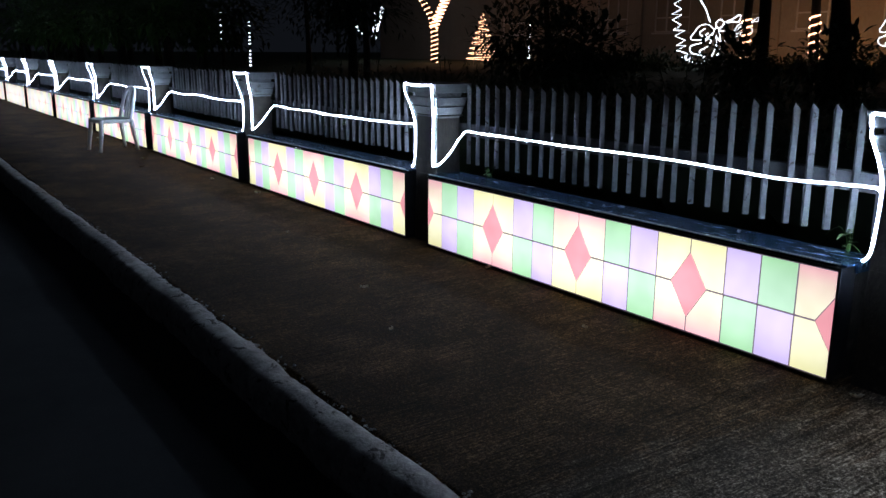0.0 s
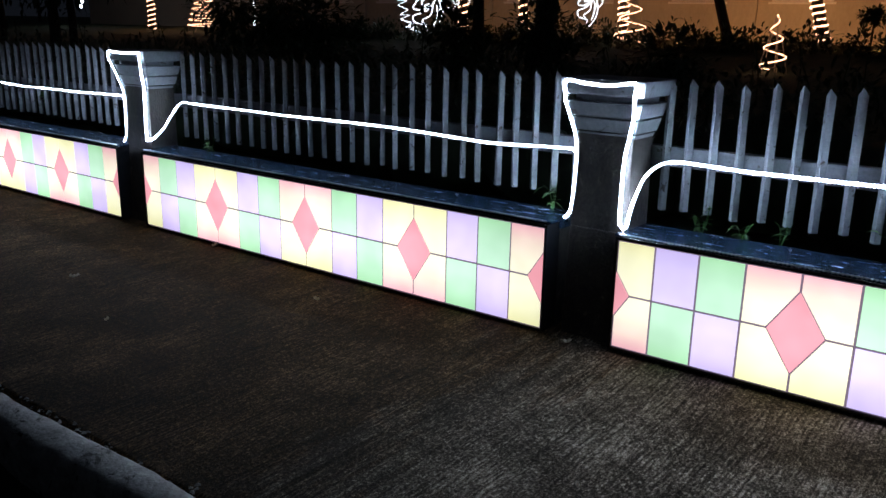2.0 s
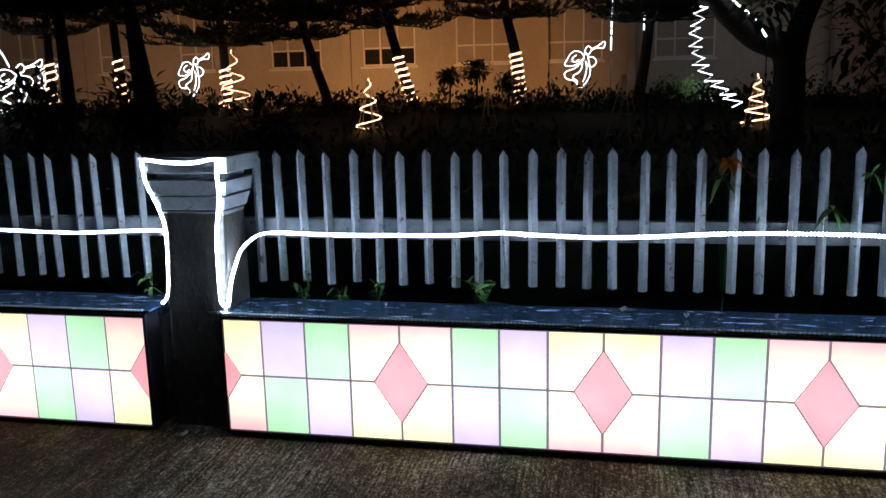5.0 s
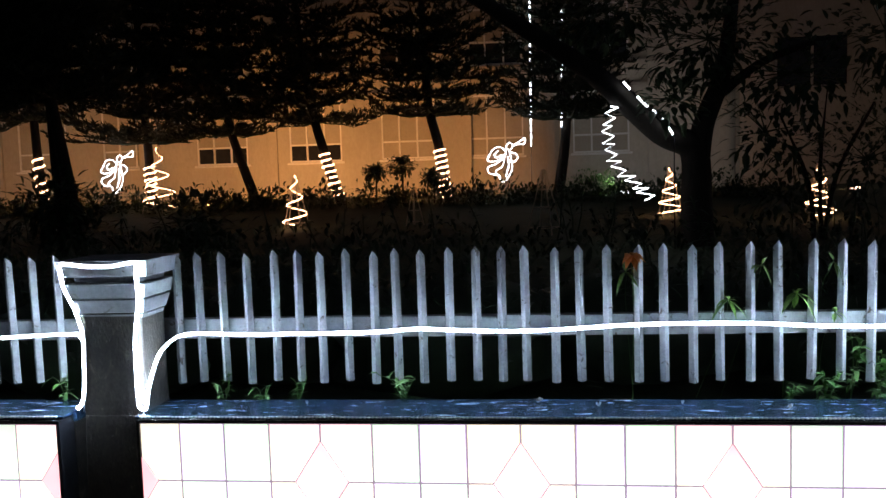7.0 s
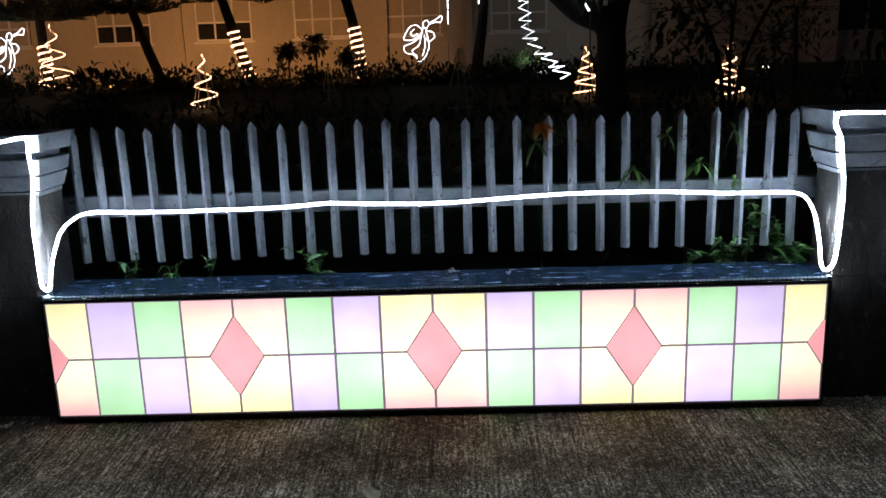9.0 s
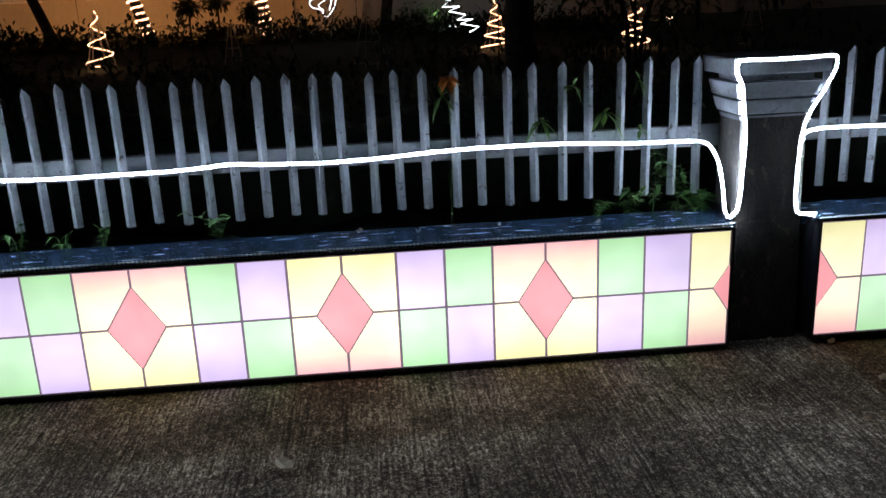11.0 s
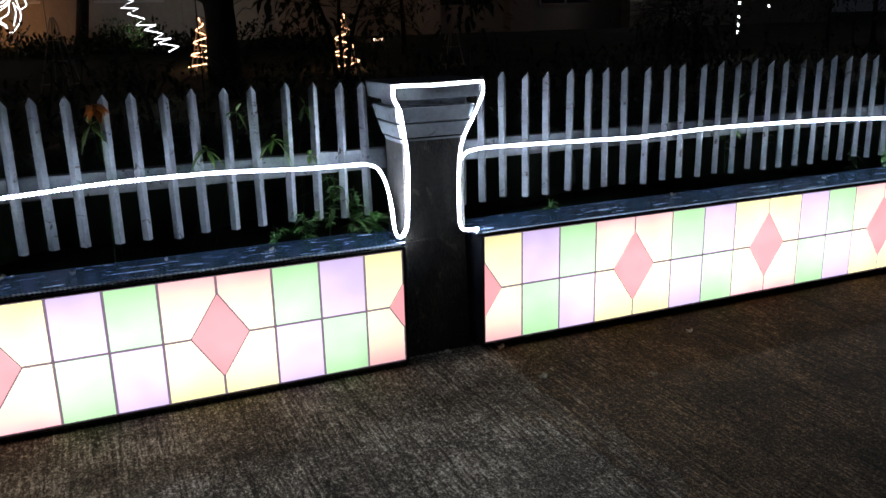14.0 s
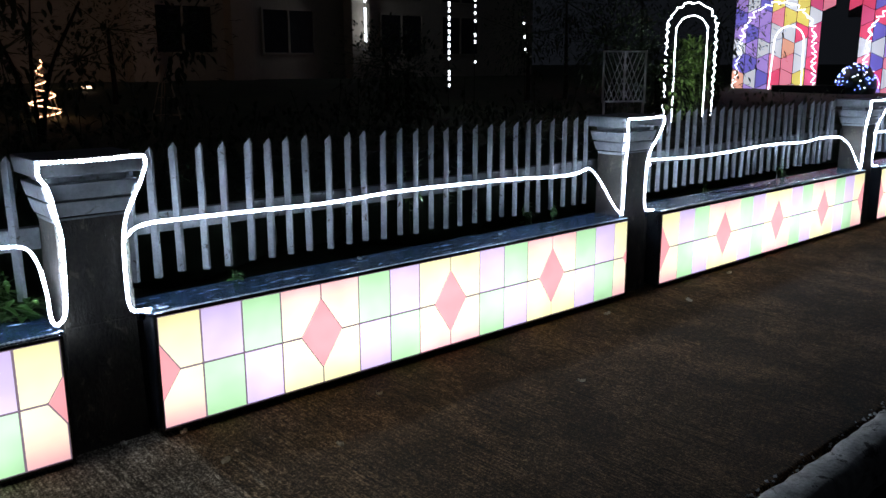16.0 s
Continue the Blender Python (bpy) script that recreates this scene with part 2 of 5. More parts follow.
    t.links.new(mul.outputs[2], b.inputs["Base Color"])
    b.inputs["Roughness"].default_value = 0.8
    b.inputs["Specular IOR Level"].default_value = 0.06
    bp = node(t, "ShaderNodeBump", Strength=1.0, Distance=0.006)
    t.links.new(height, bp.inputs["Height"])
    t.links.new(bp.outputs["Normal"], b.inputs["Normal"])
    return m


PATHWAY = walkway_material()


# ---- mesh helpers ----
def mesh_of(bm, name, mats, smooth=False):
    me = bpy.data.meshes.new(name)
    bmesh.ops.recalc_face_normals(bm, faces=bm.faces)
    bm.to_mesh(me)
    bm.free()
    for m in mats if isinstance(mats, (list, tuple)) else [mats]:
        me.materials.append(m)
    if smooth:
        me.polygons.foreach_set("use_smooth", [True] * len(me.polygons))
    return me


def thing(name, label, category, at=(0, 0, 0), group="", kind="", rz=0.0, stretch=1.0):
    ob = new(name)
    ob.empty_display_size = 0.1
    ob.matrix_basis = pose(*at, 0, 0, rz) @ Matrix.Diagonal((stretch, 1, 1, 1))
    return tagged(ob, label, category, group, kind)


def put(name, me, parent=None, m=None, label=""):
    ob = new(name, me)
    ob.parent = parent
    if m is not None:
        ob.matrix_basis = m
    return tagged(ob, label)


def part(name, bm, mats, parent, label="", smooth=False):
    return put(name, mesh_of(bm, name, mats, smooth), parent, None, label)


def block(bm, x0, x1, y0, y1, z0, z1, bevel=0.0, top=None):
    """A box; top = (dx, dy) pulls the upper rim in or out."""
    dx, dy = top or (0, 0)
    v = [bm.verts.new(p) for p in ((x0, y0, z0), (x1, y0, z0), (x1, y1, z0), (x0, y1, z0),
                                   (x0 - dx, y0 - dy, z1), (x1 + dx, y0 - dy, z1), (x1 + dx, y1 + dy, z1), (x0 - dx, y1 + dy, z1))]
    f = [bm.faces.new([v[i] for i in q]) for q in ((3, 2, 1, 0), (4, 5, 6, 7), (0, 1, 5, 4), (1, 2, 6, 5), (2, 3, 7, 6), (3, 0, 4, 7))]
    if bevel:
        bmesh.ops.bevel(bm, geom=list({e for q in f for e in q.edges}), offset=bevel, segments=2, affect="EDGES", profile=0.6)


def frames_along(pts):
    pts = [Vector(p) for p in pts]
    out, ref = [], None
    for i, p in enumerate(pts):
        d = (pts[min(i + 1, len(pts) - 1)] - pts[max(i - 1, 0)]).normalized()
        if ref is None:
            ref = Vector((0, 0, 1)) if abs(d.z) < 0.9 else Vector((0, 1, 0))
        side = d.cross(ref)
        if side.length < 1e-5:
            side = d.orthogonal()
        side.normalize()
        ref = side.cross(d).normalized()
        out.append((p, side, ref))
    return out


def tube(bm, pts, radius, sides=6, caps=True, back=None, beads=False, centre=None):
    """A tube along points; radius may be a list. back = (way, limit): faces that look along this way take the second material;
    beads: the stretches between the diodes take the third, the flanks of a diode the fourth."""
    rings = []
    fr = frames_along(pts)
    for i, (p, s, u) in enumerate(fr):
        r = radius[i] if isinstance(radius, (list, tuple)) else radius
        rings.append([bm.verts.new(p + r * (math.cos(a) * s + math.sin(a) * u)) for a in (2 * math.pi * k / sides for k in range(sides))])
    for i, (a, b) in enumerate(zip(rings, rings[1:])):
        for k in range(sides):
            f = bm.faces.new((a[k], a[(k + 1) % sides], b[(k + 1) % sides], b[k]))
            if beads and i % 3:
                f.material_index = 2
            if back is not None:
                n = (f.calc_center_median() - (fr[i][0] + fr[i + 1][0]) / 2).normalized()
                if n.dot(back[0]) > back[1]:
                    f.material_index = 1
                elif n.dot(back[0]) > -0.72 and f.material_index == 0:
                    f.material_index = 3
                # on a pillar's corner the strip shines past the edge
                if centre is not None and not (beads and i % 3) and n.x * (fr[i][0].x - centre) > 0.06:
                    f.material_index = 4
    if caps and len(rings) > 1:
        bm.faces.new(list(reversed(rings[0])))
        bm.faces.new(rings[-1])


def spline(pts, step):
    """Smooth line through points, resampled at even steps."""
    pts = [Vector(p) for p in pts]
    ext = [2 * pts[0] - pts[1]] + pts + [2 * pts[-1] - pts[-2]]
    fine = []
    for i in range(1, len(ext) - 2):
        p0, p1, p2, p3 = ext[i - 1:i + 3]
        for k in range(24):
            t = k / 24
            fine.append(0.5 * ((2 * p1) + (p2 - p0) * t + (2 * p0 - 5 * p1 + 4 * p2 - p3) * t * t + (3 * p1 - p0 - 3 * p2 + p3) * t ** 3))
    fine.append(pts[-1])
    out, run = [fine[0]], 0.0
    for a, b in zip(fine, fine[1:]):
        run += (b - a).length
        while run >= step:
            run -= step
            out.append(b - (b - a).normalized() * run if (b - a).length > 0 else b)
    if (out[-1] - fine[-1]).length > step * 0.3:
        out.append(fine[-1])
    return out


def beaded(bm, pts, radius, step, back=None, swell=0.22, sides=6, centre=None):
    line = spline(pts, step * 2 / 3)
    tube(bm, line, [radius * (1 - swell if i % 3 == 2 else 1 + swell * 0.6) for i in range(len(line))], sides, True, back, True, centre)


def rounded(bm, centre, size, seed=0, rough=0.15):
    """A lumpy closed ball."""
    made = bmesh.ops.create_icosphere(bm, subdivisions=2, radius=1.0)["verts"]
    for v in made:
        k = 1 + rough * noise.noise(v.co * 2.3 + Vector((seed * 3.1, seed, 0)))
        v.co = Vector(centre) + Vector((v.co.x * size[0], v.co.y * size[1], v.co.z * size[2])) * k


def leaf_blade(bm, base, way, length, width, droop=0.2, fold=0.25):
    """One pointed leaf of eight faces, folded along its middle and curved."""
    d = Vector(way).normalized()
    s = d.cross(Vector((0, 0, 1)))
    s = s.normalized() if s.length > 1e-3 else Vector((1, 0, 0))
    n = s.cross(d)
    rows = []
    for t, w in ((0.0, 0.08), (0.3, 0.9), (0.6, 0.85), (1.0, 0.0)):
        c = Vector(base) + d * (length * t) - Vector((0, 0, droop * length * t * t))
        if w:
            rows.append([bm.verts.new(c + s * (k * width * w / 2) + n * (abs(k) * fold * width * w / 2)) for k in (-1, 0, 1)])
        else:
            rows.append([bm.verts.new(c)])
    for a, b in zip(rows, rows[1:]):
        if len(b) == 3:
            bm.faces.new((a[0], a[1], b[1], b[0]))
            bm.faces.new((a[1], a[2], b[2], b[1]))
        else:
            bm.faces.new((a[0], a[1], b[0]))
            bm.faces.new((a[1], a[2], b[0]))


# ---- ground ----
def strip_sheet(name, label, category, xs, profile, mat, wobble=0.0, seed=0):
    """A long sheet: the (y, z) profile drawn along x with slight unevenness."""
    bm = bmesh.new()
    rows = [[bm.verts.new((x, y + wobble * noise.noise((x * 1.7, y * 3, seed)) + 0.5 * wobble * noise.noise((x * 9.0, y * 20, seed)), z + 0.5 * wobble * noise.noise((x * 0.9, y * 2, seed + 5)) + 0.3 * wobble * noise.noise((x * 14.0, y * 30, seed + 8)))) for y, z in profile] for x in xs]
    for a, b in zip(rows, rows[1:]):
        for k in range(len(profile) - 1):
            bm.faces.new((a[k], b[k], b[k + 1], a[k + 1]))
    ob = put(name, mesh_of(bm, name, mat, True))
    return tagged(ob, label, category, kind="structure")


def path_z(y):
    """Height of the walkway, which rises a little towards the fence."""
    return float(np.interp(y, (-1.2, -0.6, -0.25, 0.0), (0.0, 0.004, 0.011, 0.019)))


def steps(a, b, n):
    return [a + (b - a) * i / n for i in range(n + 1)]


strip_sheet("road", "dark grey asphalt road below the kerb", "road", steps(-300, 300, 60), [(-300, -0.17), (-40, -0.17), (-1.9, -0.15), (-1.82, -0.15)], ROAD)
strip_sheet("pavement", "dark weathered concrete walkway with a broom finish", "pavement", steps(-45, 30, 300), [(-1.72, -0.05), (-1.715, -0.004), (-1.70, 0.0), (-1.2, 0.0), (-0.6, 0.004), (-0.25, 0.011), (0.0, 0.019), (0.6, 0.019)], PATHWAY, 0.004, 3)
strip_sheet("kerb", "grey rounded concrete kerb along the walkway", "kerb", steps(-45, -7, 500)[:-1] + steps(-7, 8, 1500)[:-1] + steps(8, 30, 300),
            [(-1.724, -0.06), (-1.731, -0.012), (-1.739, 0.010), (-1.752, 0.018), (-1.790, 0.020), (-1.830, 0.016), (-1.858, 0.006), (-1.874, -0.016), (-1.877, -0.06), (-1.872, -0.17)], KERB, 0.026, 9)


def crumbs():
    """Broken bits of mortar and grit along the crack between walkway and kerb."""
    rnd = random.Random(404)
    bm = bmesh.new()
    for _ in range(520):
        x, r = rnd.uniform(-7, 6), rnd.uniform(0.003, 0.011)
        y = -1.722 + rnd.gauss(0, 0.016) + 0.02 * noise.noise((x * 1.7, 0, 9))
        base = [bm.verts.new((x + r * math.cos(a) * rnd.uniform(0.6, 1.3), y + r * math.sin(a) * rnd.uniform(0.6, 1.3), 0.0)) for a in (0.3, 1.7, 3.0, 4.6)]
        top = bm.verts.new((x + rnd.uniform(-r, r) * 0.4, y + rnd.uniform(-r, r) * 0.4, r * rnd.uniform(0.6, 1.2)))
        for i in range(4):
            bm.faces.new((base[i], base[(i + 1) % 4], top))
    tagged(put("grit", mesh_of(bm, "grit", KERB)), "loose grit along the cracked edge of the kerb", "grit", kind="stuff")


crumbs()
strip_sheet("ground", "dark garden soil and lawn rising to the building", "ground", steps(-300, 300, 120),
            [(0.45, -0.02), (0.6, 0.1), (2.0, 0.18), (6, 0.26), (10, 0.36), (14, 0.48), (17, 0.62), (20, 0.80), (24, 0.86), (60, 0.86), (300, 0.86)], LAWN, 0.03, 4)

# ---- the fence, bay by bay ----
BAYS = range(-9, 5)
# where a bay begins and how long it is against the usual 2.9 m; the bays were laid out by hand
LAID = {-3: (-9.70, 1.040), -2: (-6.405, 1.0), -1: (-3.235, 1.0076), 0: (0.0, 1.0), 1: (3.222, 1.010), 2: (6.485, 1.052), 3: (9.86, 1.03), 4: (13.17, 1.03)}
PILLARS = {-1: -3.37, 0: -0.122, 1: 3.062, 2: 6.30}
# lift of a bay's light box, size of its print and the place of its first diamond
PRINT = {-2: (-0.004, 1.0, 0.700), -1: (-0.006, 0.993, 0.711), 0: (0.0, 1.0, 0.712), 1: (0.008, 1.007, 0.731)}


def bay(k):
    return LAID.get(k, (k * PERIOD, 1.0))


def pillar_x(k):
    return PILLARS.get(k, bay(k)[0] - 0.143)



# film pieces of a light box, in the plane of its face, about their own middle line
CELL, WIDE, HALF_W, HALF_H = 0.1745, 0.19525, 0.100, 0.153
UP, DOWN = BOX_TOP - 0.012 - MIDDLE, BOX_BOTTOM + 0.012 - MIDDLE


def inset(poly, gap):
    n = len(poly)
    area = sum(poly[i][0] * poly[(i + 1) % n][1] - poly[(i + 1) % n][0] * poly[i][1] for i in range(n))
    if area < 0:
        poly = poly[::-1]
    lines = []
    for i in range(n):
        (x0, z0), (x1, z1) = poly[i], poly[(i + 1) % n]
        l = math.hypot(x1 - x0, z1 - z0)
        nx, nz = -(z1 - z0) / l, (x1 - x0) / l
        lines.append((nx, nz, nx * x0 + nz * z0 + gap))
    out = []
    for i in range(n):
        a, b = lines[i - 1], lines[i]
        det = a[0] * b[1] - a[1] * b[0]
        out.append(((a[2] * b[1] - a[1] * b[2]) / det, (a[0] * b[2] - a[2] * b[0]) / det))
    return out


def film(name, poly, mat, gap=0.0050):
    """A thin plate cut to the shape, its face 5 mm before the backing."""
    bm = bmesh.new()
    flat = inset(poly, gap)
    front = [bm.verts.new((x, -0.005, z)) for x, z in flat]
    rear = [bm.verts.new((x, 0.0, z)) for x, z in flat]
    bm.faces.new(front)
    bm.faces.new(rear[::-1])
    for i in range(len(flat)):
        j = (i + 1) % len(flat)
        bm.faces.new((front[i], front[j], rear[j], rear[i]))
    return mesh_of(bm, name, mat)


def corner(sign_x, sign_z, wide, hw, hh, up):
    return [(sign_x * wide, up), (0, up), (0, sign_z * hh), (sign_x * hw, 0), (sign_x * wide, 0)]


FILMS = {}
for colour, mat in (("green", GREEN_PANE), ("purple", PURPLE_PANE)):
    FILMS[colour, "up"] = film("pane", [(-CELL / 2, 0), (CELL / 2, 0), (CELL / 2, UP), (-CELL / 2, UP)], mat)
    FILMS[colour, "down"] = film("pane", [(-CELL / 2, DOWN), (CELL / 2, DOWN), (CELL / 2, 0), (-CELL / 2, 0)], mat)
for colour, mat in (("pink", PINK_PANE), ("yellow", YELLOW_PANE)):
    for sx in (-1, 1):
        FILMS[colour, "up", sx] = film("pane", corner(sx, 1, WIDE, HALF_W, HALF_H, UP), mat)
        FILMS[colour, "down", sx] = film("pane", corner(sx, -1, WIDE, HALF_W, HALF_H, DOWN), mat)
DIAMOND = film("diamond_pane", [(-HALF_W, 0), (0, -HALF_H), (HALF_W, 0), (0, HALF_H)], RED_PANE, 0.0008)


def light_box_meshes():
    bm = bmesh.new()
    for a in ((0, LENGTH, 0.0, 0.10, BOX_TOP - 0.012, BOX_TOP), (0, LENGTH, 0.0, 0.10, BOX_BOTTOM, BOX_BOTTOM + 0.012),
              (0, 0.012, 0.0, 0.10, BOX_BOTTOM + 0.012, BOX_TOP - 0.012), (LENGTH - 0.012, LENGTH, 0.0, 0.10, BOX_BOTTOM + 0.012, BOX_TOP - 0.012)):
        block(bm, a[0], a[1], a[2] - 0.008, a[3], a[4], a[5], 0.002)
    frame_me = mesh_of(bm, "frame", FRAME)
    bm = bmesh.new()
    block(bm, 0.011, LENGTH - 0.011, 0.0, 0.09, BOX_BOTTOM + 0.011, BOX_TOP - 0.011)
    back_me = mesh_of(bm, "backing", LINE)
    bm = bmesh.new()
    block(bm, -0.02, 0.02, 0.0, 0.03, 0.0, BOX_BOTTOM, 0.003)
    foot_me = mesh_of(bm, "foot", FRAME)
    # added polished tube: stands in for the rope's reflection on the frame edge
    bm = bmesh.new()
    rnd = random.Random(77)
    tube(bm, [(x, -0.005 + rnd.uniform(-0.0006, 0.0006), BOX_TOP + 0.001 + rnd.uniform(-0.0008, 0.0008)) for x in steps(0.004, LENGTH - 0.004, 60)], 0.0024, 8)
    return frame_me, back_me, foot_me, mesh_of(bm, "edge_trim", EDGE_GLINT, True)


FRAME_MESH, BACKING_MESH, FOOT_MESH, GLINT_MESH = light_box_meshes()


def light_box(k):
    x0, stretch = bay(k)
    lift, size, middle = PRINT.get(k, (0.0, 0.972, 0.731))
    box = thing("light_box", "lit light box with pastel stained-glass panes and red diamonds, black frame", "light box", (x0, 0, lift), "light boxes along the fence", stretch=stretch)
    put("frame", FRAME_MESH, box)
    put("backing", BACKING_MESH, box)
    put("edge_trim", GLINT_MESH, box, None, "thin shiny tube added for the glint on the frame edge")
    for x in (0.25, LENGTH / 2, LENGTH - 0.25):
        put("foot", FOOT_MESH, box, pose(x, 0.03, -lift) @ Matrix.Diagonal((1, 1, 1 + lift / BOX_BOTTOM, 1)))
    first = "yellow" if k >= 0 else "pink"
    other = {"yellow": "pink", "pink": "yellow", "green": "purple", "purple": "green"}
    mats = {"yellow": YELLOW_PANE, "pink": PINK_PANE}

    def place(me, x, name="pane", scale=size):
        put(name, me, box, pose(x, 0, MIDDLE) @ Matrix.Diagonal((scale, 1, 1, 1)))

    # ends: diamonds cut off where the sheet was trimmed
    cell, wide = CELL * size, WIDE * size
    step = 2 * cell + 2 * wide
    low, high = middle - wide - 2 * cell, middle + 2 * step + wide + 2 * cell
    for x, sx, end in ((0.012, 1, low - 0.012), (LENGTH - 0.012, -1, LENGTH - 0.012 - high)):
        deep = max(0.03, HALF_W * size - (wide - end))
        tall = HALF_H * deep / (HALF_W * size)
        place(film("pane", corner(sx, 1, end, deep, tall, UP), mats[first]), x, scale=1.0)
        place(film("pane", corner(sx, -1, end, deep, tall, DOWN), mats[other[first]]), x, scale=1.0)
        place(film("diamond_pane", [(0, -tall), (sx * deep, 0), (0, tall)], RED_PANE, 0.0008), x, "diamond_pane", 1.0)
    x = low
    mods = [other[first], first, other[first]]
    lead = "purple" if first == "yellow" else "green"
    pairs = [(lead, other[lead]), (other[lead], lead), (lead, other[lead]), (other[lead], lead)]
    for i in range(4):
        for colour in pairs[i]:
            place(FILMS[colour, "up"], x + cell / 2)
            place(FILMS[other[colour], "down"], x + cell / 2)
            x += cell
        if i < 3:
            x += wide
            for sx in (-1, 1):
                place(FILMS[mods[i], "up", sx], x)
                place(FILMS[other[mods[i]], "down", sx], x)
            place(DIAMOND, x, "diamond_pane")
            x += wide
    return box


def picket_mesh():
    bm = bmesh.new()
    r, low, high = 0.0190, 0.575, 1.083
    ring = [(0, -r), (r, 0), (0, r), (-r, 0)]
    b = [bm.verts.new((x, y, low)) for x, y in ring]
    c = [bm.verts.new((x, y, high + (0.030 if y < 0 else -0.004 if y > 0 else 0.0))) for x, y in ring]
    bm.faces.new(b[::-1])
    bm.faces.new((c[0], c[1], c[3]))
    bm.faces.new((c[1], c[2], c[3]))
    for i in range(4):
        bm.faces.new((b[i], b[(i + 1) % 4], c[(i + 1) % 4], c[i]))
    bmesh.ops.bevel(bm, geom=[e for e in bm.edges if abs(e.verts[0].co.z - e.verts[1].co.z) > 0.3], offset=0.002, segments=1, affect="EDGES")
    return mesh_of(bm, "picket", PICKET_PAINT)


PICKET = picket_mesh()


def fence_bay(k):
    fence = thing("picket_fence", "weathered white concrete picket fence bay with one rail", "fence", (bay(k)[0], 0.30, 0), "fence bays", stretch=bay(k)[1])
    bm = bmesh.new()
    block(bm, -0.08, LENGTH + 0.08, 0.012, 0.055, 0.755, 0.838, 0.004)
    part("rail", bm, PICKET_PAINT, fence)
    rnd = random.Random(100 + k)
    for i in range(28):
        put("picket", PICKET, fence, pose((0.055 + 0.0998 * i + 0.00016 * i * i if k == 0 else 0.054 + 0.1036 * i) + rnd.uniform(-0.003, 0.003), 0, rnd.uniform(-0.008, 0.008), rnd.uniform(-0.4, 0.4), rnd.uniform(-0.6, 0.6), rnd.uniform(-5, 5)))
    return fence


def bench(k):
    b = thing("bench", "low masonry bench with scuffed dark blue painted top", "bench", (bay(k)[0], 0, 0), "benches below the fence", stretch=bay(k)[1])
    bm = bmesh.new()
    block(bm, 0.0, LENGTH, 0.102, 0.255, 0.0, 0.470, 0.004)
    part("wall", bm, RENDER_COAT, b)
    bm = bmesh.new()
    n = 40
    top = []
    for i in range(n + 1):
        x = -0.012 + (LENGTH + 0.02) * i / n
        e = 0.004 * noise.noise((x * 6 + k * 9, 0, 0))
        top.append([bm.verts.new(p) for p in ((x, 0.101, 0.468), (x, 0.101, 0.5045), (x, 0.012 + e * 0.3, 0.5045), (x, 0.010 + e * 0.3, 0.511),
                                              (x, 0.014 + e * 0.3, 0.514), (x, 0.12, 0.514 + e * 0.3), (x, 0.255 + e, 0.514), (x, 0.262 + e, 0.508), (x, 0.262 + e, 0.468))])
    for a, c in zip(top, top[1:]):
        for j in range(len(a)):
            jj = (j + 1) % len(a)
            bm.faces.new((a[j], c[j], c[jj], a[jj]))
    bm.faces.new(top[0][::-1])
    bm.faces.new(top[-1])
    part("top", bm, BENCH_PAINT, b, "dark blue top with white scuffs")
    cord = bmesh.new()
    line = [(x, 0.004, 0.5145) for x in steps(0.01, LENGTH - 0.01, 380)]
    tube(cord, line, [0.0058 if i % 2 else 0.0016 for i in range(len(line))], 5)
    cord_ob = thing("bead_cord", "thin unlit beaded cord along the bench edge", "cord", (bay(k)[0], 0, 0), "cords on benches", stretch=bay(k)[1])
    part("cord", cord, WINDOW_FRAME, cord_ob)
    return b


def pillar(k):
    """Square pillar with a stepped, flaring head."""
    p = thing("pillar", "concrete pillar with worn white stepped capital between fence bays", "pillar", (pillar_x(k), 0.20, 0), "fence pillars")
    bm = bmesh.new()
    block(bm, -0.142, 0.142, -0.132, 0.080, -0.02, 0.50, 0.006, (-0.012, -0.010))
    block(bm, -0.130, 0.130, -0.122, 0.070, 0.498, 0.90, 0.006, (-0.003, -0.003))
    part("shaft", bm, RENDER_COAT, p, "raw brown-grey concrete shaft")
    tiers = [(0.128, 0.880, 0.898, 0.006, "moulding"), (0.138, 0.902, 0.957, 0.014, "moulding"), (0.140, 0.957, 0.963, 0.0, "joint"), (0.154, 0.963, 1.020, 0.012, "moulding"), (0.136, 1.020, 1.047, 0.003, "neck"), (0.178, 1.047, 1.112, 0.008, "cap")]
    for half, z0, z1, flare, name in tiers:
        bm = bmesh.new()
        block(bm, -half, half, -half + 0.012, half - 0.064, z0, z1, 0.005, (flare, flare))
        part(name, bm, PAINT, p)
    return p


def rope_run(name, label, pts, flank, back, group, radius=0.0055, step=0.0066, swell=0.33, centre=None):
    bm = bmesh.new()
    beaded(bm, pts, radius, step, back, swell, 6, centre)
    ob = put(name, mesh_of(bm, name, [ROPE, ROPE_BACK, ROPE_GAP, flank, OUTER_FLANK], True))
    return tagged(ob, label, "rope light", group)


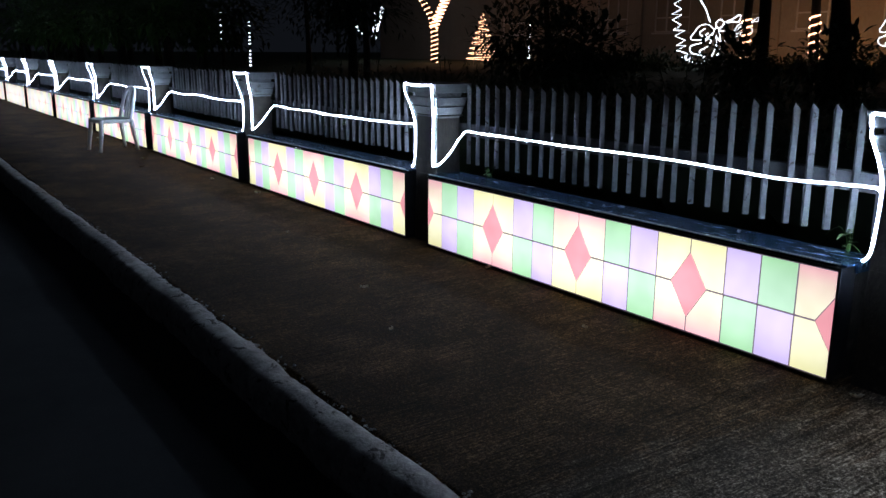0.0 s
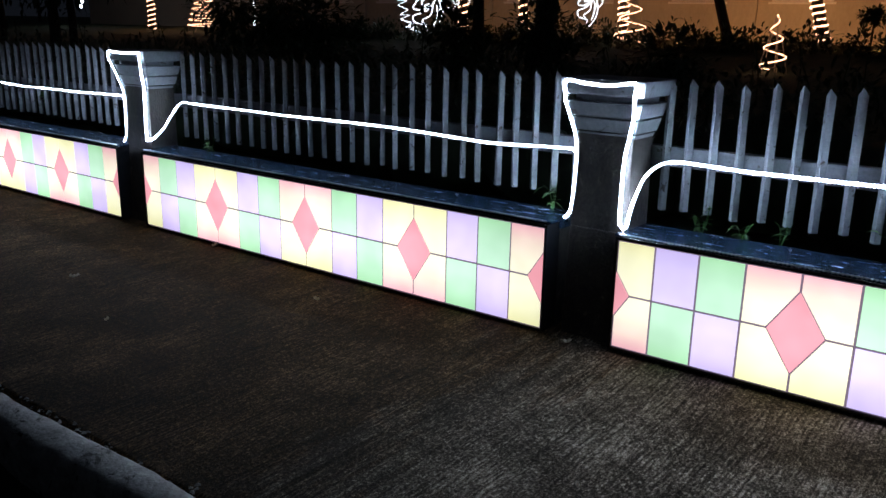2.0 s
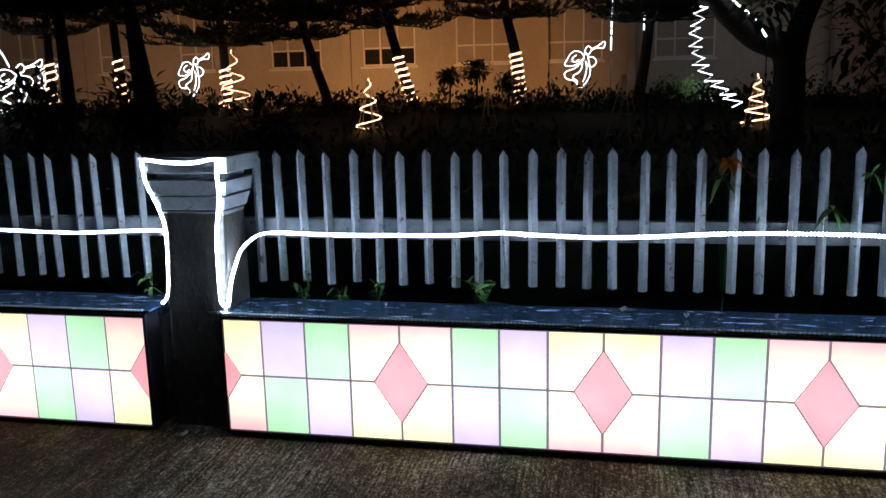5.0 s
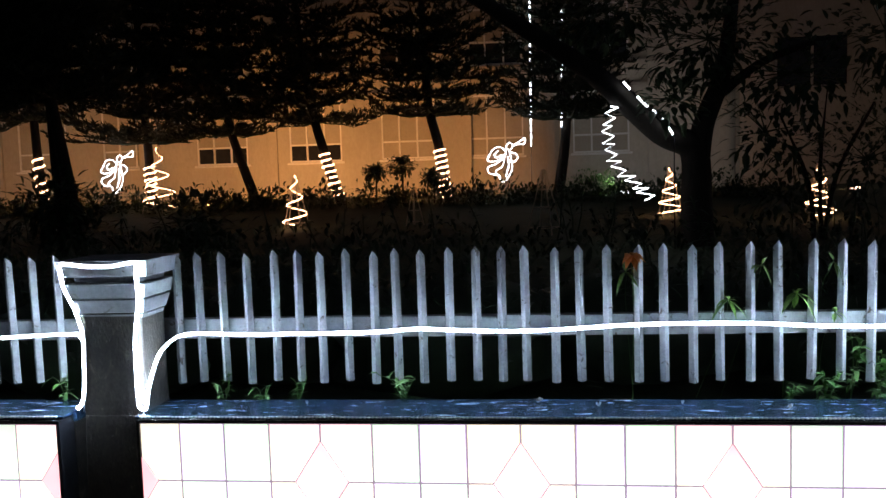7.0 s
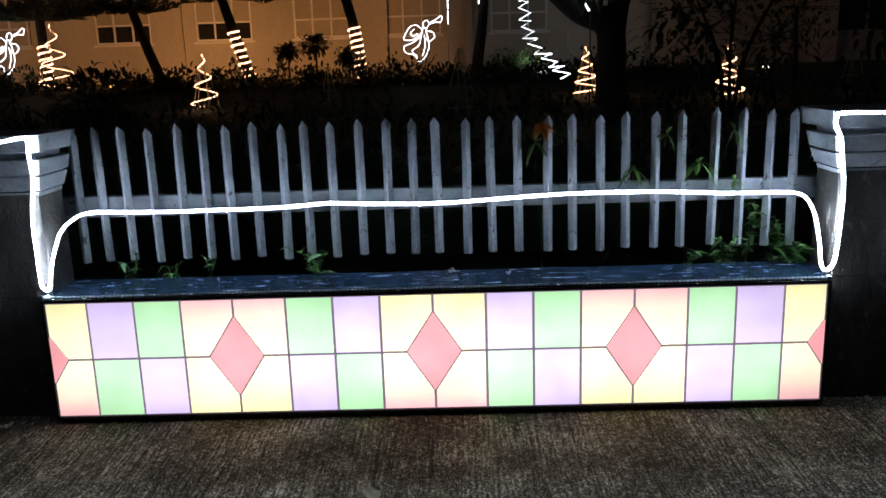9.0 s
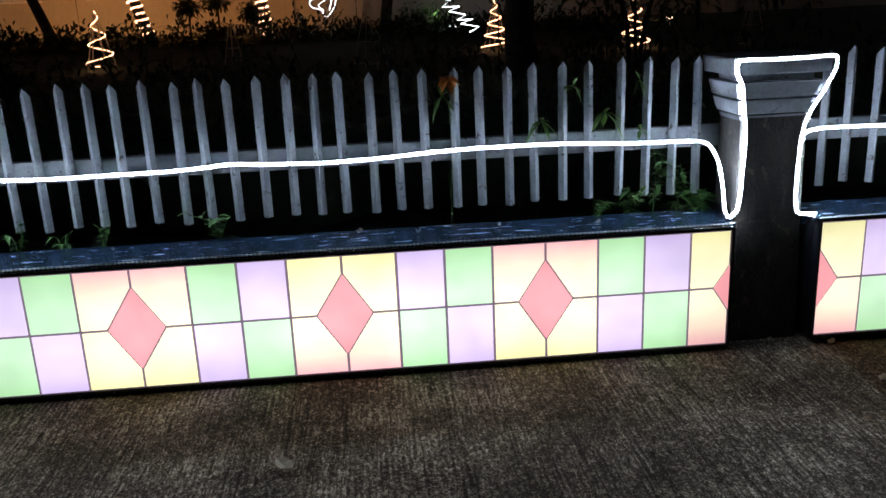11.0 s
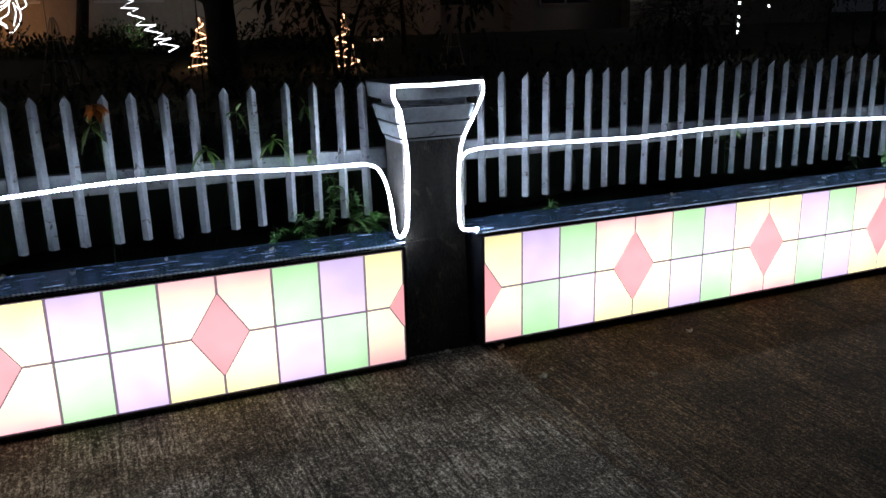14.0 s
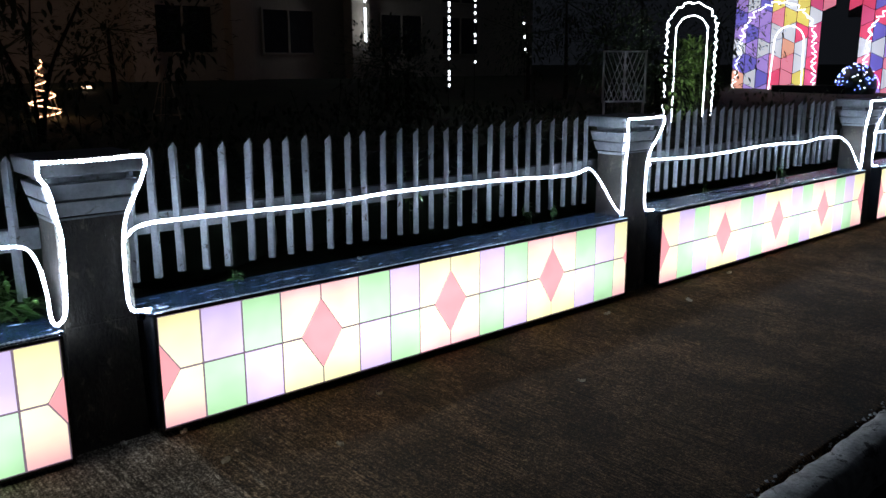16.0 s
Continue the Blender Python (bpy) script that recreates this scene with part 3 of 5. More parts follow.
def pillar_rope(k):
    x, rnd = pillar_x(k), random.Random(300 + k)
    j = lambda a=0.006: rnd.uniform(-a, a)
    w, sag = (0.152, 0.008) if k == 0 else (0.168, 0.004) if k < 0 else (0.181, 0.0)
    pts = [(-0.146, 0.058, 0.532), (-0.124, 0.064, 0.570), (-0.114, 0.067, 0.70), (-0.112, 0.066, 0.83), (-0.128 + j(), 0.050, 0.92), (-0.152, 0.026, 1.01),
           (-w + 0.002, 0.012, 1.055), (-w, 0.009, 1.090), (-w + 0.018, 0.009, 1.103), (-0.05, 0.009, 1.101 - sag), (0.05, 0.009, 1.100 - sag + j(0.003)), (w - 0.018, 0.009, 1.104),
           (w, 0.009, 1.092), (w - 0.004, 0.012, 1.05), (0.146 + j(), 0.034, 0.965), (0.118, 0.058, 0.89), (0.102 + j(0.004), 0.066, 0.80), (0.097, 0.067, 0.65), (0.099, 0.065, 0.56)]
    if k == 0:
        pts += [(0.104, 0.061, 0.540), (0.122, 0.058, 0.526)]
    elif k < 0:
        pts += [(0.106, 0.062, 0.585), (0.122, 0.060, 0.572)]
    else:
        pts += [(0.112, 0.062, 0.525), (0.145, 0.058, 0.520), (0.178, 0.052, 0.521)]
    rope_run("rope_light", "glowing white rope light outlining a pillar and its cap", [(x + a, b, c) for a, b, c in pts], CORNER_FLANK, (Vector((0, 1, 0)), 0.1), "rope lights on pillars", centre=x)


# heights of the rope along the rail, as (share of the bay, height)
SWING = {-1: [(0.2, 0.792), (0.35, 0.788), (0.51, 0.791), (0.65, 0.789), (0.76, 0.779), (0.84, 0.774), (0.93, 0.785)],
         0: [(0.08, 0.783), (0.14, 0.779), (0.21, 0.781), (0.285, 0.783), (0.33, 0.789), (0.365, 0.796), (0.41, 0.789), (0.48, 0.783), (0.55, 0.787), (0.605, 0.796), (0.65, 0.803), (0.71, 0.806), (0.80, 0.804), (0.89, 0.791), (0.965, 0.787)],
         1: [(0.07, 0.809), (0.19, 0.803), (0.31, 0.795), (0.395, 0.800), (0.465, 0.806), (0.59, 0.802), (0.735, 0.792), (0.83, 0.779), (0.90, 0.769), (0.945, 0.777), (0.972, 0.795)]}


def bay_rope(k):
    (x0, stretch), rnd = bay(k), random.Random(500 + k)
    right = pillar_x(k) + 0.122
    if k == 0:
        pts = [(right, 0.058, 0.526), (right + 0.015, 0.056, 0.542), (right + 0.018, 0.072, 0.60), (right + 0.026, 0.10, 0.665), (right + 0.038, 0.14, 0.73), (right + 0.060, 0.19, 0.766), (right + 0.088, 0.24, 0.783), (x0 + 0.14, 0.262, 0.786)]
    elif k < 0:
        pts = [(right, 0.060, 0.572), (right + 0.03, 0.062, 0.572), (right + 0.07, 0.082, 0.600), (x0 + 0.072, 0.13, 0.652), (x0 + 0.080, 0.18, 0.722), (x0 + 0.088, 0.235, 0.786), (x0 + 0.112, 0.262, 0.797), (x0 + 0.2, 0.264, 0.793)]
    else:
        pts = [(x0 - 0.055, 0.062, 0.806), (x0 - 0.02, 0.12, 0.800), (x0 + 0.04, 0.22, 0.800), (x0 + 0.10, 0.260, 0.806)]
    line = SWING.get(k) or [(u, 0.786 + rnd.uniform(-0.012, 0.012)) for u in (0.17, 0.30, 0.42, 0.55, 0.67, 0.79, 0.90)]
    pts += [(x0 + u * LENGTH * stretch, 0.264 + rnd.uniform(-0.003, 0.002), z) for u, z in line]
    end = x0 + LENGTH * stretch
    if k == 1:
        pts += [(end - 0.070, 0.245, 0.792), (end - 0.066, 0.20, 0.755), (end - 0.055, 0.15, 0.685), (end - 0.035, 0.09, 0.585), (end - 0.005, 0.055, 0.530), (pillar_x(2) - 0.146, 0.055, 0.530)]
    elif k >= 0:
        pts += [(end - 0.050, 0.248, 0.786), (end - 0.022, 0.21, 0.772), (end - 0.008, 0.16, 0.720), (end - 0.006, 0.11, 0.63), (end - 0.012, 0.07, 0.555), (end - 0.002, 0.056, 0.528), (pillar_x(k + 1) - 0.148, 0.055, 0.530)]
    else:
        pts += [(end - 0.02, 0.20, 0.800), (pillar_x(k + 1) - 0.118, 0.062, 0.815)]
    rope_run("rope_light", "glowing white rope light strung along the fence rail", pts, RAIL_FLANK, (Vector((0, 1, 0)), 0.2), "rope lights on the rail")


for k in BAYS:
    bench(k)
    light_box(k)
    fence_bay(k)
    bay_rope(k)
for k in range(-9, 6):
    pillar(k)
    pillar_rope(k)

# ---- the garden behind the fence ----
def ground_z(y):
    ys, zs = (0.6, 2, 6, 10, 14, 17, 20, 24, 60), (0.1, 0.18, 0.26, 0.36, 0.48, 0.62, 0.80, 0.86, 0.86)
    return float(np.interp(y, ys, zs)) - 0.03


def leaf_cloud(bm, centre, size, count, length, width, rnd, lift=0.2, fill=0.5):
    """Leaves scattered through an uneven volume, thinner inside, pointing outwards."""
    c = Vector(centre)
    for _ in range(count):
        d = Vector((rnd.gauss(0, 1), rnd.gauss(0, 1), rnd.gauss(0, 1))).normalized()
        k = (fill + (1 - fill) * rnd.random()) * (1 + 0.35 * noise.noise(d * 2.2 + c))
        p = c + Vector((d.x * size[0], d.y * size[1], d.z * size[2])) * k
        w = d + Vector((rnd.uniform(-0.7, 0.7), rnd.uniform(-0.7, 0.7), rnd.uniform(-0.5, 0.7) + lift))
        leaf_blade(bm, p, w, length * rnd.uniform(0.6, 1.3), width * rnd.uniform(0.7, 1.2), rnd.uniform(0.1, 0.6))


def hedge():
    rnd = random.Random(11)
    bm = bmesh.new()
    for _ in range(11000):
        x = rnd.uniform(-34, 16) if rnd.random() < 0.45 else rnd.uniform(-9, 9)
        y = rnd.uniform(1.1, 4.2)
        top = 0.86 + 0.05 * (y - 1.1) + 0.14 * noise.noise((x * 1.1, y, 0)) + 0.10 * noise.noise((x * 4.1, y * 3, 2))
        z = top - abs(rnd.gauss(0, 0.14))
        leaf_blade(bm, (x, y, z), (rnd.uniform(-1, 1), rnd.uniform(-1, 1), rnd.uniform(0.1, 1.6)), rnd.uniform(0.06, 0.17), rnd.uniform(0.02, 0.045), rnd.uniform(0.1, 0.7))
    # taller sprigs that stand out of the mass
    for _ in range(150):
        x, y = rnd.uniform(-12, 12), rnd.uniform(2.0, 4.5)
        base = Vector((x, y, 0.8))
        tip = base + Vector((rnd.uniform(-0.12, 0.12), rnd.uniform(-0.1, 0.1), rnd.uniform(0.2, 0.5)))
        tube(bm, [base, (base + tip) / 2 + Vector((0.02, 0, 0)), tip], 0.005, 4)
        for _ in range(9):
            q = base.lerp(tip, rnd.uniform(0.4, 1.0))
            leaf_blade(bm, q, (rnd.uniform(-1, 1), rnd.uniform(-1, 1), rnd.uniform(-0.1, 0.9)), rnd.uniform(0.07, 0.16), 0.03, 0.5)
    ob = put("hedge", mesh_of(bm, "hedge", DARK_LEAF))
    tagged(ob, "dark leafy hedge of garden plants behind the fence", "hedge", kind="stuff")
    bm = bmesh.new()
    for i in range(50):
        x = -34 + i + rnd.uniform(-0.3, 0.3)
        rounded(bm, (x, 2.3 + rnd.uniform(-0.2, 0.2), 0.42), (0.85, 0.9, 0.36), i, 0.3)
    core = put("hedge_base", mesh_of(bm, "hedge_base", DARK_LEAF, True))
    tagged(core, "dense dark undergrowth below the hedge leaves", "hedge", kind="stuff")


hedge()


def conifer(trunk, height, spread, seed, wrap=None, low=1.6):
    """A leaning pine: trunk through the given points, whorls of rising boughs with needle tufts."""
    rnd = random.Random(seed)
    base = Vector(trunk[0])
    tree = thing("conifer", "dark pine tree with a slender leaning trunk" + (" wrapped in warm lights" if wrap else ""), "tree", base, "garden pines")
    pts = [Vector(p) - base for p in trunk]
    d = (pts[-1] - pts[-2]).normalized()
    while pts[-1].z < height:
        pts.append(pts[-1] + (d + Vector((0, 0, 0.3))).normalized() * 1.2)
    line = spline(pts, 0.25)
    n = len(line)
    bm = bmesh.new()
    tube(bm, [line[0] - Vector((0, 0, 0.15))] + line, [0.16] + [0.145 * (1 - 0.85 * i / n) + 0.01 for i in range(n)], 8)
    part("trunk", bm, BARK, tree, smooth=True)
    bm = bmesh.new()
    z = low
    while z < height - 0.2:
        p = min(line, key=lambda q: abs(q.z - z))
        reach = spread * (1 - 0.50 * (z - low) / (height - low)) * rnd.uniform(0.75, 1.1)
        turn = rnd.uniform(0, 6.28)
        for k in range(8):
            a = turn + k * 0.785 + rnd.uniform(-0.3, 0.3)
            out = Vector((math.cos(a), math.sin(a), 0))
            r = reach * rnd.uniform(0.55, 1.15)
            lift = rnd.uniform(-0.05, 0.42)
            bough = spline([p, p + out * r * 0.35 + Vector((0, 0, -0.02 * r)), p + out * r * 0.7 + Vector((0, 0, lift * 0.3 * r)), p + out * r + Vector((0, 0, lift * r))], r / 7)
            tube(bm, bough, [0.022 * (1 - 0.8 * i / len(bough)) + 0.004 for i in range(len(bough))], 4)
            for i, q in enumerate(bough[1:]):
                side = Vector((-out.y, out.x, 0))
                for s in (-1, 1):
                    tip = q + (side * s * rnd.uniform(0.25, 0.5) + out * rnd.uniform(0.15, 0.4) + Vector((0, 0, rnd.uniform(0.0, 0.3)))) * (0.55 + 0.3 * r / 2)
                    for j in range(5):
                        c = q.lerp(tip, (j + 1) / 5)
                        for _ in range(3):
                            w = Vector((rnd.uniform(-1, 1), rnd.uniform(-1, 1), rnd.uniform(-0.3, 1))).normalized() * rnd.uniform(0.10, 0.20) + (tip - q) * 0.26
                            e = w.cross(Vector((rnd.uniform(-1, 1), rnd.uniform(-1, 1), 1))).normalized() * 0.036
                            f = [bm.verts.new(v) for v in (c - e, c + e, c + w)]
                            bm.faces.new(f)
        z += rnd.uniform(0.34, 0.52)
    part("crown", bm, NEEDLE, tree)
    if wrap:
        z0, z1, turns = wrap
        bm = bmesh.new()
        helix = []
        for i in range(turns * 14 + 1):
            zz = z0 + (z1 - z0) * i / (turns * 14) - base.z
            c = min(line, key=lambda q: abs(q.z - zz))
            c2 = min(line, key=lambda q: abs(q.z - zz - 0.2))
            mixz = Vector((c.x, c.y, zz))
            if abs(c2.z - c.z) > 1e-3:
                mixz = c + (c2 - c) * ((zz - c.z) / (c2.z - c.z))
            a = 2 * math.pi * i / 14
            helix.append(mixz + Vector((0.155 * math.cos(a), 0.155 * math.sin(a), 0)))
        tube(bm, helix, 0.024, 5)
        ob = put("rope_light", mesh_of(bm, "rope_light", WARM_ROPE), None, Matrix.Translation(base))
        tagged(ob, "warm rope light wound round a pine trunk", "rope light", "ropes round trunks")
    return tree


conifer([(-9.61, 20, 0.74), (-9.59, 20, 2.19), (-9.69, 20, 4.33), (-9.72, 20, 6.2)], 9.0, 2.5, 1, (0.85, 2.05, 7), 1.95)
conifer([(-6.59, 20.5, 0.78), (-7.37, 20.5, 3.31), (-7.77, 20.5, 6.11)], 8.6, 2.6, 2, None, 2.15)
conifer([(-3.95, 20, 0.76), (-4.42, 20, 2.27), (-4.76, 20, 3.68), (-5.04, 20, 5.99)], 9.2, 2.6, 3, (0.95, 2.25, 8), 2.45)
conifer([(-0.98, 20, 0.76), (-1.17, 20, 2.3), (-1.44, 20, 3.56), (-1.52, 20, 5.84)], 9.0, 2.5, 4, (0.82, 2.25, 9), 2.5)
conifer([(2.06, 20, 0.76), (2.32, 20, 2.83), (2.29, 20, 5.67)], 8.5, 2.1, 5, None, 2.2)
conifer([(-8.38, 14, 0.45), (-8.85, 14, 3.63), (-9.12, 14, 4.81)], 7.5, 1.9, 6, None, 2.9)
conifer([(-8.95, 14.4, 0.45), (-9.1, 14.4, 3.99), (-9.2, 14.4, 5.0)], 7.8, 1.8, 7, None, 2.9)
conifer([(-10.2, 13.6, 0.44), (-10.25, 13.6, 3.0), (-10.3, 13.6, 5.0)], 7.0, 1.9, 8, None, 2.7)
conifer([(-15.3, 20, 0.76), (-15.3, 20, 2.3), (-15.2, 20, 5.0)], 8.0, 2.0, 9, (1.0, 2.35, 6), 2.6)
conifer([(-12.9, 20, 0.76), (-13.0, 20, 2.3), (-13.1, 20, 5.0)], 8.0, 2.0, 10, (1.2, 2.4, 5), 2.7)
conifer([(-32.7, 20, 0.70), (-32.8, 20, 2.6), (-34.0, 20, 4.0)], 7.5, 2.2, 12, (0.8, 4.2, 16), 4.2)


def spiral_cone(x, y, z_top, radius, turns, seed, lit=True, legs=5):
    """A tree-shaped frame of bamboo sticks with a warm rope wound up it."""
    z0, rnd = ground_z(y), random.Random(seed)
    ob = thing("light_cone", "bamboo cone frame wound with a warm rope light" if lit else "unlit bamboo cone frame on the lawn", "light tree", (x, y, z0), "garden light cones")
    h = z_top - z0
    for k in range(legs):
        a = 6.283 * k / legs + rnd.uniform(0, 0.4)
        bm = bmesh.new()
        tube(bm, [(radius * math.cos(a), radius * math.sin(a), -0.05), (0.03 * math.cos(a), 0.03 * math.sin(a), h * 0.97)], 0.011, 5)
        part("leg", bm, STICK, ob)
    for u in (0.12, 0.42, 0.68):
        bm = bmesh.new()
        r = radius * (1 - u)
        tube(bm, [(r * math.cos(6.283 * i / legs), r * math.sin(6.283 * i / legs), h * u) for i in range(legs + 1)], 0.007, 4, False)
        part("hoop", bm, STICK, ob)
    if lit:
        pts = []
        total = int(turns * 16)
        for i in range(total + 1):
            u = i / total
            r = radius * 1.03 * (1 - 0.95 * u)
            a = 2 * math.pi * turns * u + seed
            pts.append((r * math.cos(a), r * math.sin(a), h * (0.08 + 0.94 * u)))
        bm = bmesh.new()
        tube(bm, pts, 0.013, 5)
        part("rope", bm, WARM_ROPE, ob, "glowing warm rope")
    return ob


spiral_cone(-8.95, 19.2, 2.50, 0.52, 3.5, 1)
spiral_cone(-3.52, 14, 1.56, 0.30, 3, 2)
spiral_cone(4.21, 14.5, 1.47, 0.28, 4, 3)
spiral_cone(6.75, 13.3, 1.50, 0.30, 3.5, 4)
spiral_cone(1.63, 11.5, 1.545, 0.34, 4, 5, False, 4)
spiral_cone(-1.01, 14, 1.25, 0.20, 4, 6, False, 4)
spiral_cone(8.5, 12, 1.46, 0.30, 4, 7, False, 5)
spiral_cone(-28.9, 20, 2.90, 0.72, 9, 8)


def winged_figure(x, y, z, w, h, rz, seed=0, mirror=1):
    """A rope outline on a pole: a plain winged shape with a horn."""
    loops = [[(0.52, 0.86), (0.60, 0.93), (0.68, 0.86), (0.62, 0.76), (0.53, 0.78), (0.52, 0.86)],
             [(0.68, 0.86), (0.84, 0.93), (1.0, 1.02), (0.98, 0.88), (0.84, 0.88), (0.68, 0.84)],
             [(0.50, 0.72), (0.36, 0.82), (0.20, 0.80), (0.08, 0.66), (0.02, 0.52), (0.22, 0.50), (0.42, 0.60), (0.50, 0.70)],
             [(0.30, 0.74), (0.20, 0.66), (0.26, 0.58), (0.38, 0.64)],
             [(0.52, 0.76), (0.44, 0.58), (0.24, 0.44), (0.02, 0.36), (0.06, 0.22), (0.28, 0.16), (0.40, 0.0), (0.58, 0.16), (0.66, 0.36), (0.62, 0.60), (0.58, 0.74)],
             [(0.46, 0.58), (0.40, 0.38), (0.22, 0.26), (0.34, 0.14)], [(0.54, 0.60), (0.56, 0.38), (0.48, 0.14)],
             [(0.60, 0.70), (0.76, 0.66), (0.80, 0.54), (0.66, 0.46), (0.58, 0.54)]]
    ob = thing("light_figure", "white rope-light outline of a winged figure with a horn", "light figure", (x, y, ground_z(y)), "garden light figures", rz=rz)
    bm = bmesh.new()
    for l in loops:
        tube(bm, spline([(mirror * (a - 0.5) * w, 0.02 * (i % 2), z - ground_z(y) + b * h) for i, (a, b) in enumerate(l)], 0.04), 0.0105 * w / 1.05, 5)
    part("outline", bm, FIGURE_ROPE, ob)
    bm = bmesh.new()
    tube(bm, [(0, 0.02, -0.05), (0, 0.02, z - ground_z(y) + 0.5 * h)], 0.012, 5)
    part("pole", bm, STICK, ob)
    return ob


winged_figure(-10.38, 19.6, 1.30, 1.0, 1.17, 0)
winged_figure(0.67, 20.0, 1.28, 1.05, 1.17, 0)
winged_figure(-16.5, 20.0, 0.98, 1.5, 1.50, 35)
winged_figure(-15.55, 20.3, 1.45, 0.7, 0.95, 35)


def rope_figure(name, label, pts, radius, mat, group="", category="rope light"):
    bm = bmesh.new()
    tube(bm, pts, radius, 5)
    return tagged(put(name, mesh_of(bm, name, mat)), label, category, group)


def zigzag(path, n, swing, axis=(1, 0, 0)):
    line = spline(path, 0.02)
    out = []
    for i in range(n + 1):
        p = line[int((len(line) - 1) * i / n)]
        wide = 0.55 + 0.65 * ((i * 7) % 5) / 5 + 0.35 * i / n
        out.append(p + Vector(axis) * swing * (1 if i % 2 else -1) * wide + Vector((0, 0, 0.25 * swing * (((i * 3) % 4) - 1.5) / 1.5)))
    return out


rope_figure("rope_light", "white rope light hung in a tight zigzag from a bough", zigzag([(2.60, 8.9, 2.35), (2.50, 8.9, 1.85), (2.72, 8.9, 1.40), (3.12, 8.9, 1.03)], 24, 0.085), 0.008, FIGURE_ROPE, "zigzag ropes")
rope_figure("rope_light", "white rope light hung in a tight zigzag down a trunk", zigzag([(-18.2, 20, 4.2), (-18.1, 20, 2.9), (-17.8, 20, 1.5), (-16.9, 20, 0.75)], 30, 0.20), 0.017, FIGURE_ROPE, "zigzag ropes")
rope_figure("rope_light", "white rope light curling down to a figure", spline([(-17.6, 20, 3.9), (-17.2, 20, 3.1), (-16.9, 20, 2.7), (-16.7, 20, 2.3)], 0.05), 0.020, FIGURE_ROPE)


def dashes(label, path, parts, radius, mat, group="light strings"):
    """A string of short lit pieces along a line."""
    line = spline(path, 0.02)
    ob = thing("light_string", label, "light string", line[0], group)
    n = len(line)
    for a, b in parts:
        piece = line[int(a * (n - 1)):max(int(b * (n - 1)) + 1, int(a * (n - 1)) + 2)]
        bm = bmesh.new()
        tube(bm, [p - line[0] for p in piece[:: max(1, len(piece) // 6)] + [piece[-1]]], radius, 5)
        part("lit_piece", bm, mat, ob)
    low = min(line, key=lambda q: q.z)
    bm = bmesh.new()
    tube(bm, [p - line[0] + Vector((0, 0.03, 0)) for p in (line[0], low)] + [Vector((low.x, low.y + 0.03, ground_z(low.y) - 0.05)) - line[0]], 0.008, 4)
    part("cord", bm, FRAME, ob, "thin dark cord")
    return ob


def even(n, duty, seed=0, drop=0.0):
    rnd = random.Random(seed)
    return [(i / n, (i + duty * rnd.uniform(0.7, 1.2)) / n) for i in range(n) if rnd.random() > drop]


dashes("white light pieces lying along a dark bough", [(2.72, 8.8, 2.65), (2.78, 8.8, 2.58), (3.01, 8.8, 2.33), (3.22, 8.8, 2.15), (3.40, 8.8, 1.88)], [(0.0, 0.14), (0.28, 0.48), (0.54, 0.6), (0.72, 0.98)], 0.014, FIGURE_ROPE)
dashes("white icicle light strip hanging before the building", [(1.41, 20, 6.6), (1.36, 20, 2.17)], even(22, 0.8, 1), 0.019, FIGURE_ROPE)
dashes("white icicle light strip hanging before the building", [(2.26, 19.7, 6.6), (2.18, 19.7, 2.6)], even(16, 0.55, 2, 0.2), 0.018, FIGURE_ROPE)
rope_figure("rope_light", "warm rope light wound round a forked limb", [Vector((-32.8 + 1.5 * u + 0.2 * math.cos(u * 75), 20 + 0.2 * math.sin(u * 75), 2.4 + 1.9 * u)) for u in steps(0, 1, 150)], 0.035, WARM_ROPE, "ropes round trunks")
dashes("sparse white lights hanging in dark foliage", [(-26.0, 7.0, 4.0), (-26.1, 7.0, 1.5)], even(12, 0.18, 3, 0.3), 0.030, FIGURE_ROPE)
dashes("white lights climbing a trunk in the dark", [(-36.0, 12.0, 2.6), (-36.1, 12.0, 0.5)], even(13, 0.25, 4, 0.15), 0.05, FIGURE_ROPE)
dashes("white lights along a slanting bough", [(-41.2, 20, 3.1), (-39.6, 20, 2.2)], even(6, 0.6, 5), 0.075, FIGURE_ROPE)
dashes("white lights along a steep bough", [(-37.5, 20, 3.6), (-38.6, 20, 1.6)], even(9, 0.55, 6), 0.085, FIGURE_ROPE)
dashes("white lights along a steep bough", [(-38.3, 20, 3.3), (-38.7, 20, 1.9)], even(7, 0.55, 7), 0.075, FIGURE_ROPE)
dashes("cool white rope up a thin trunk", [(-25.7, 20, 2.5), (-25.7, 20, 1.0)], even(16, 0.5, 8), 0.045, FILAMENT)
dashes("white light strip on a column", [(22.6, 25.0, 6.5), (22.6, 25.0, 2.2)], even(6, 0.97, 9), 0.05, FIGURE_ROPE)
dashes("white icicle light strip among dark foliage", [(15.47, 12, 3.6), (15.46, 12, 0.81)], even(18, 0.6, 10, 0.1), 0.026, FIGURE_ROPE)
dashes("white icicle light strip among dark foliage", [(16.3, 12, 3.6), (16.31, 12, 1.33)], even(14, 0.45, 11, 0.2), 0.022, FIGURE_ROPE)
dashes("sparse white lights among dark foliage", [(17.9, 12, 3.4), (18.1, 12, 1.5)], even(6, 0.25, 12, 0.3), 0.02, FIGURE_ROPE)


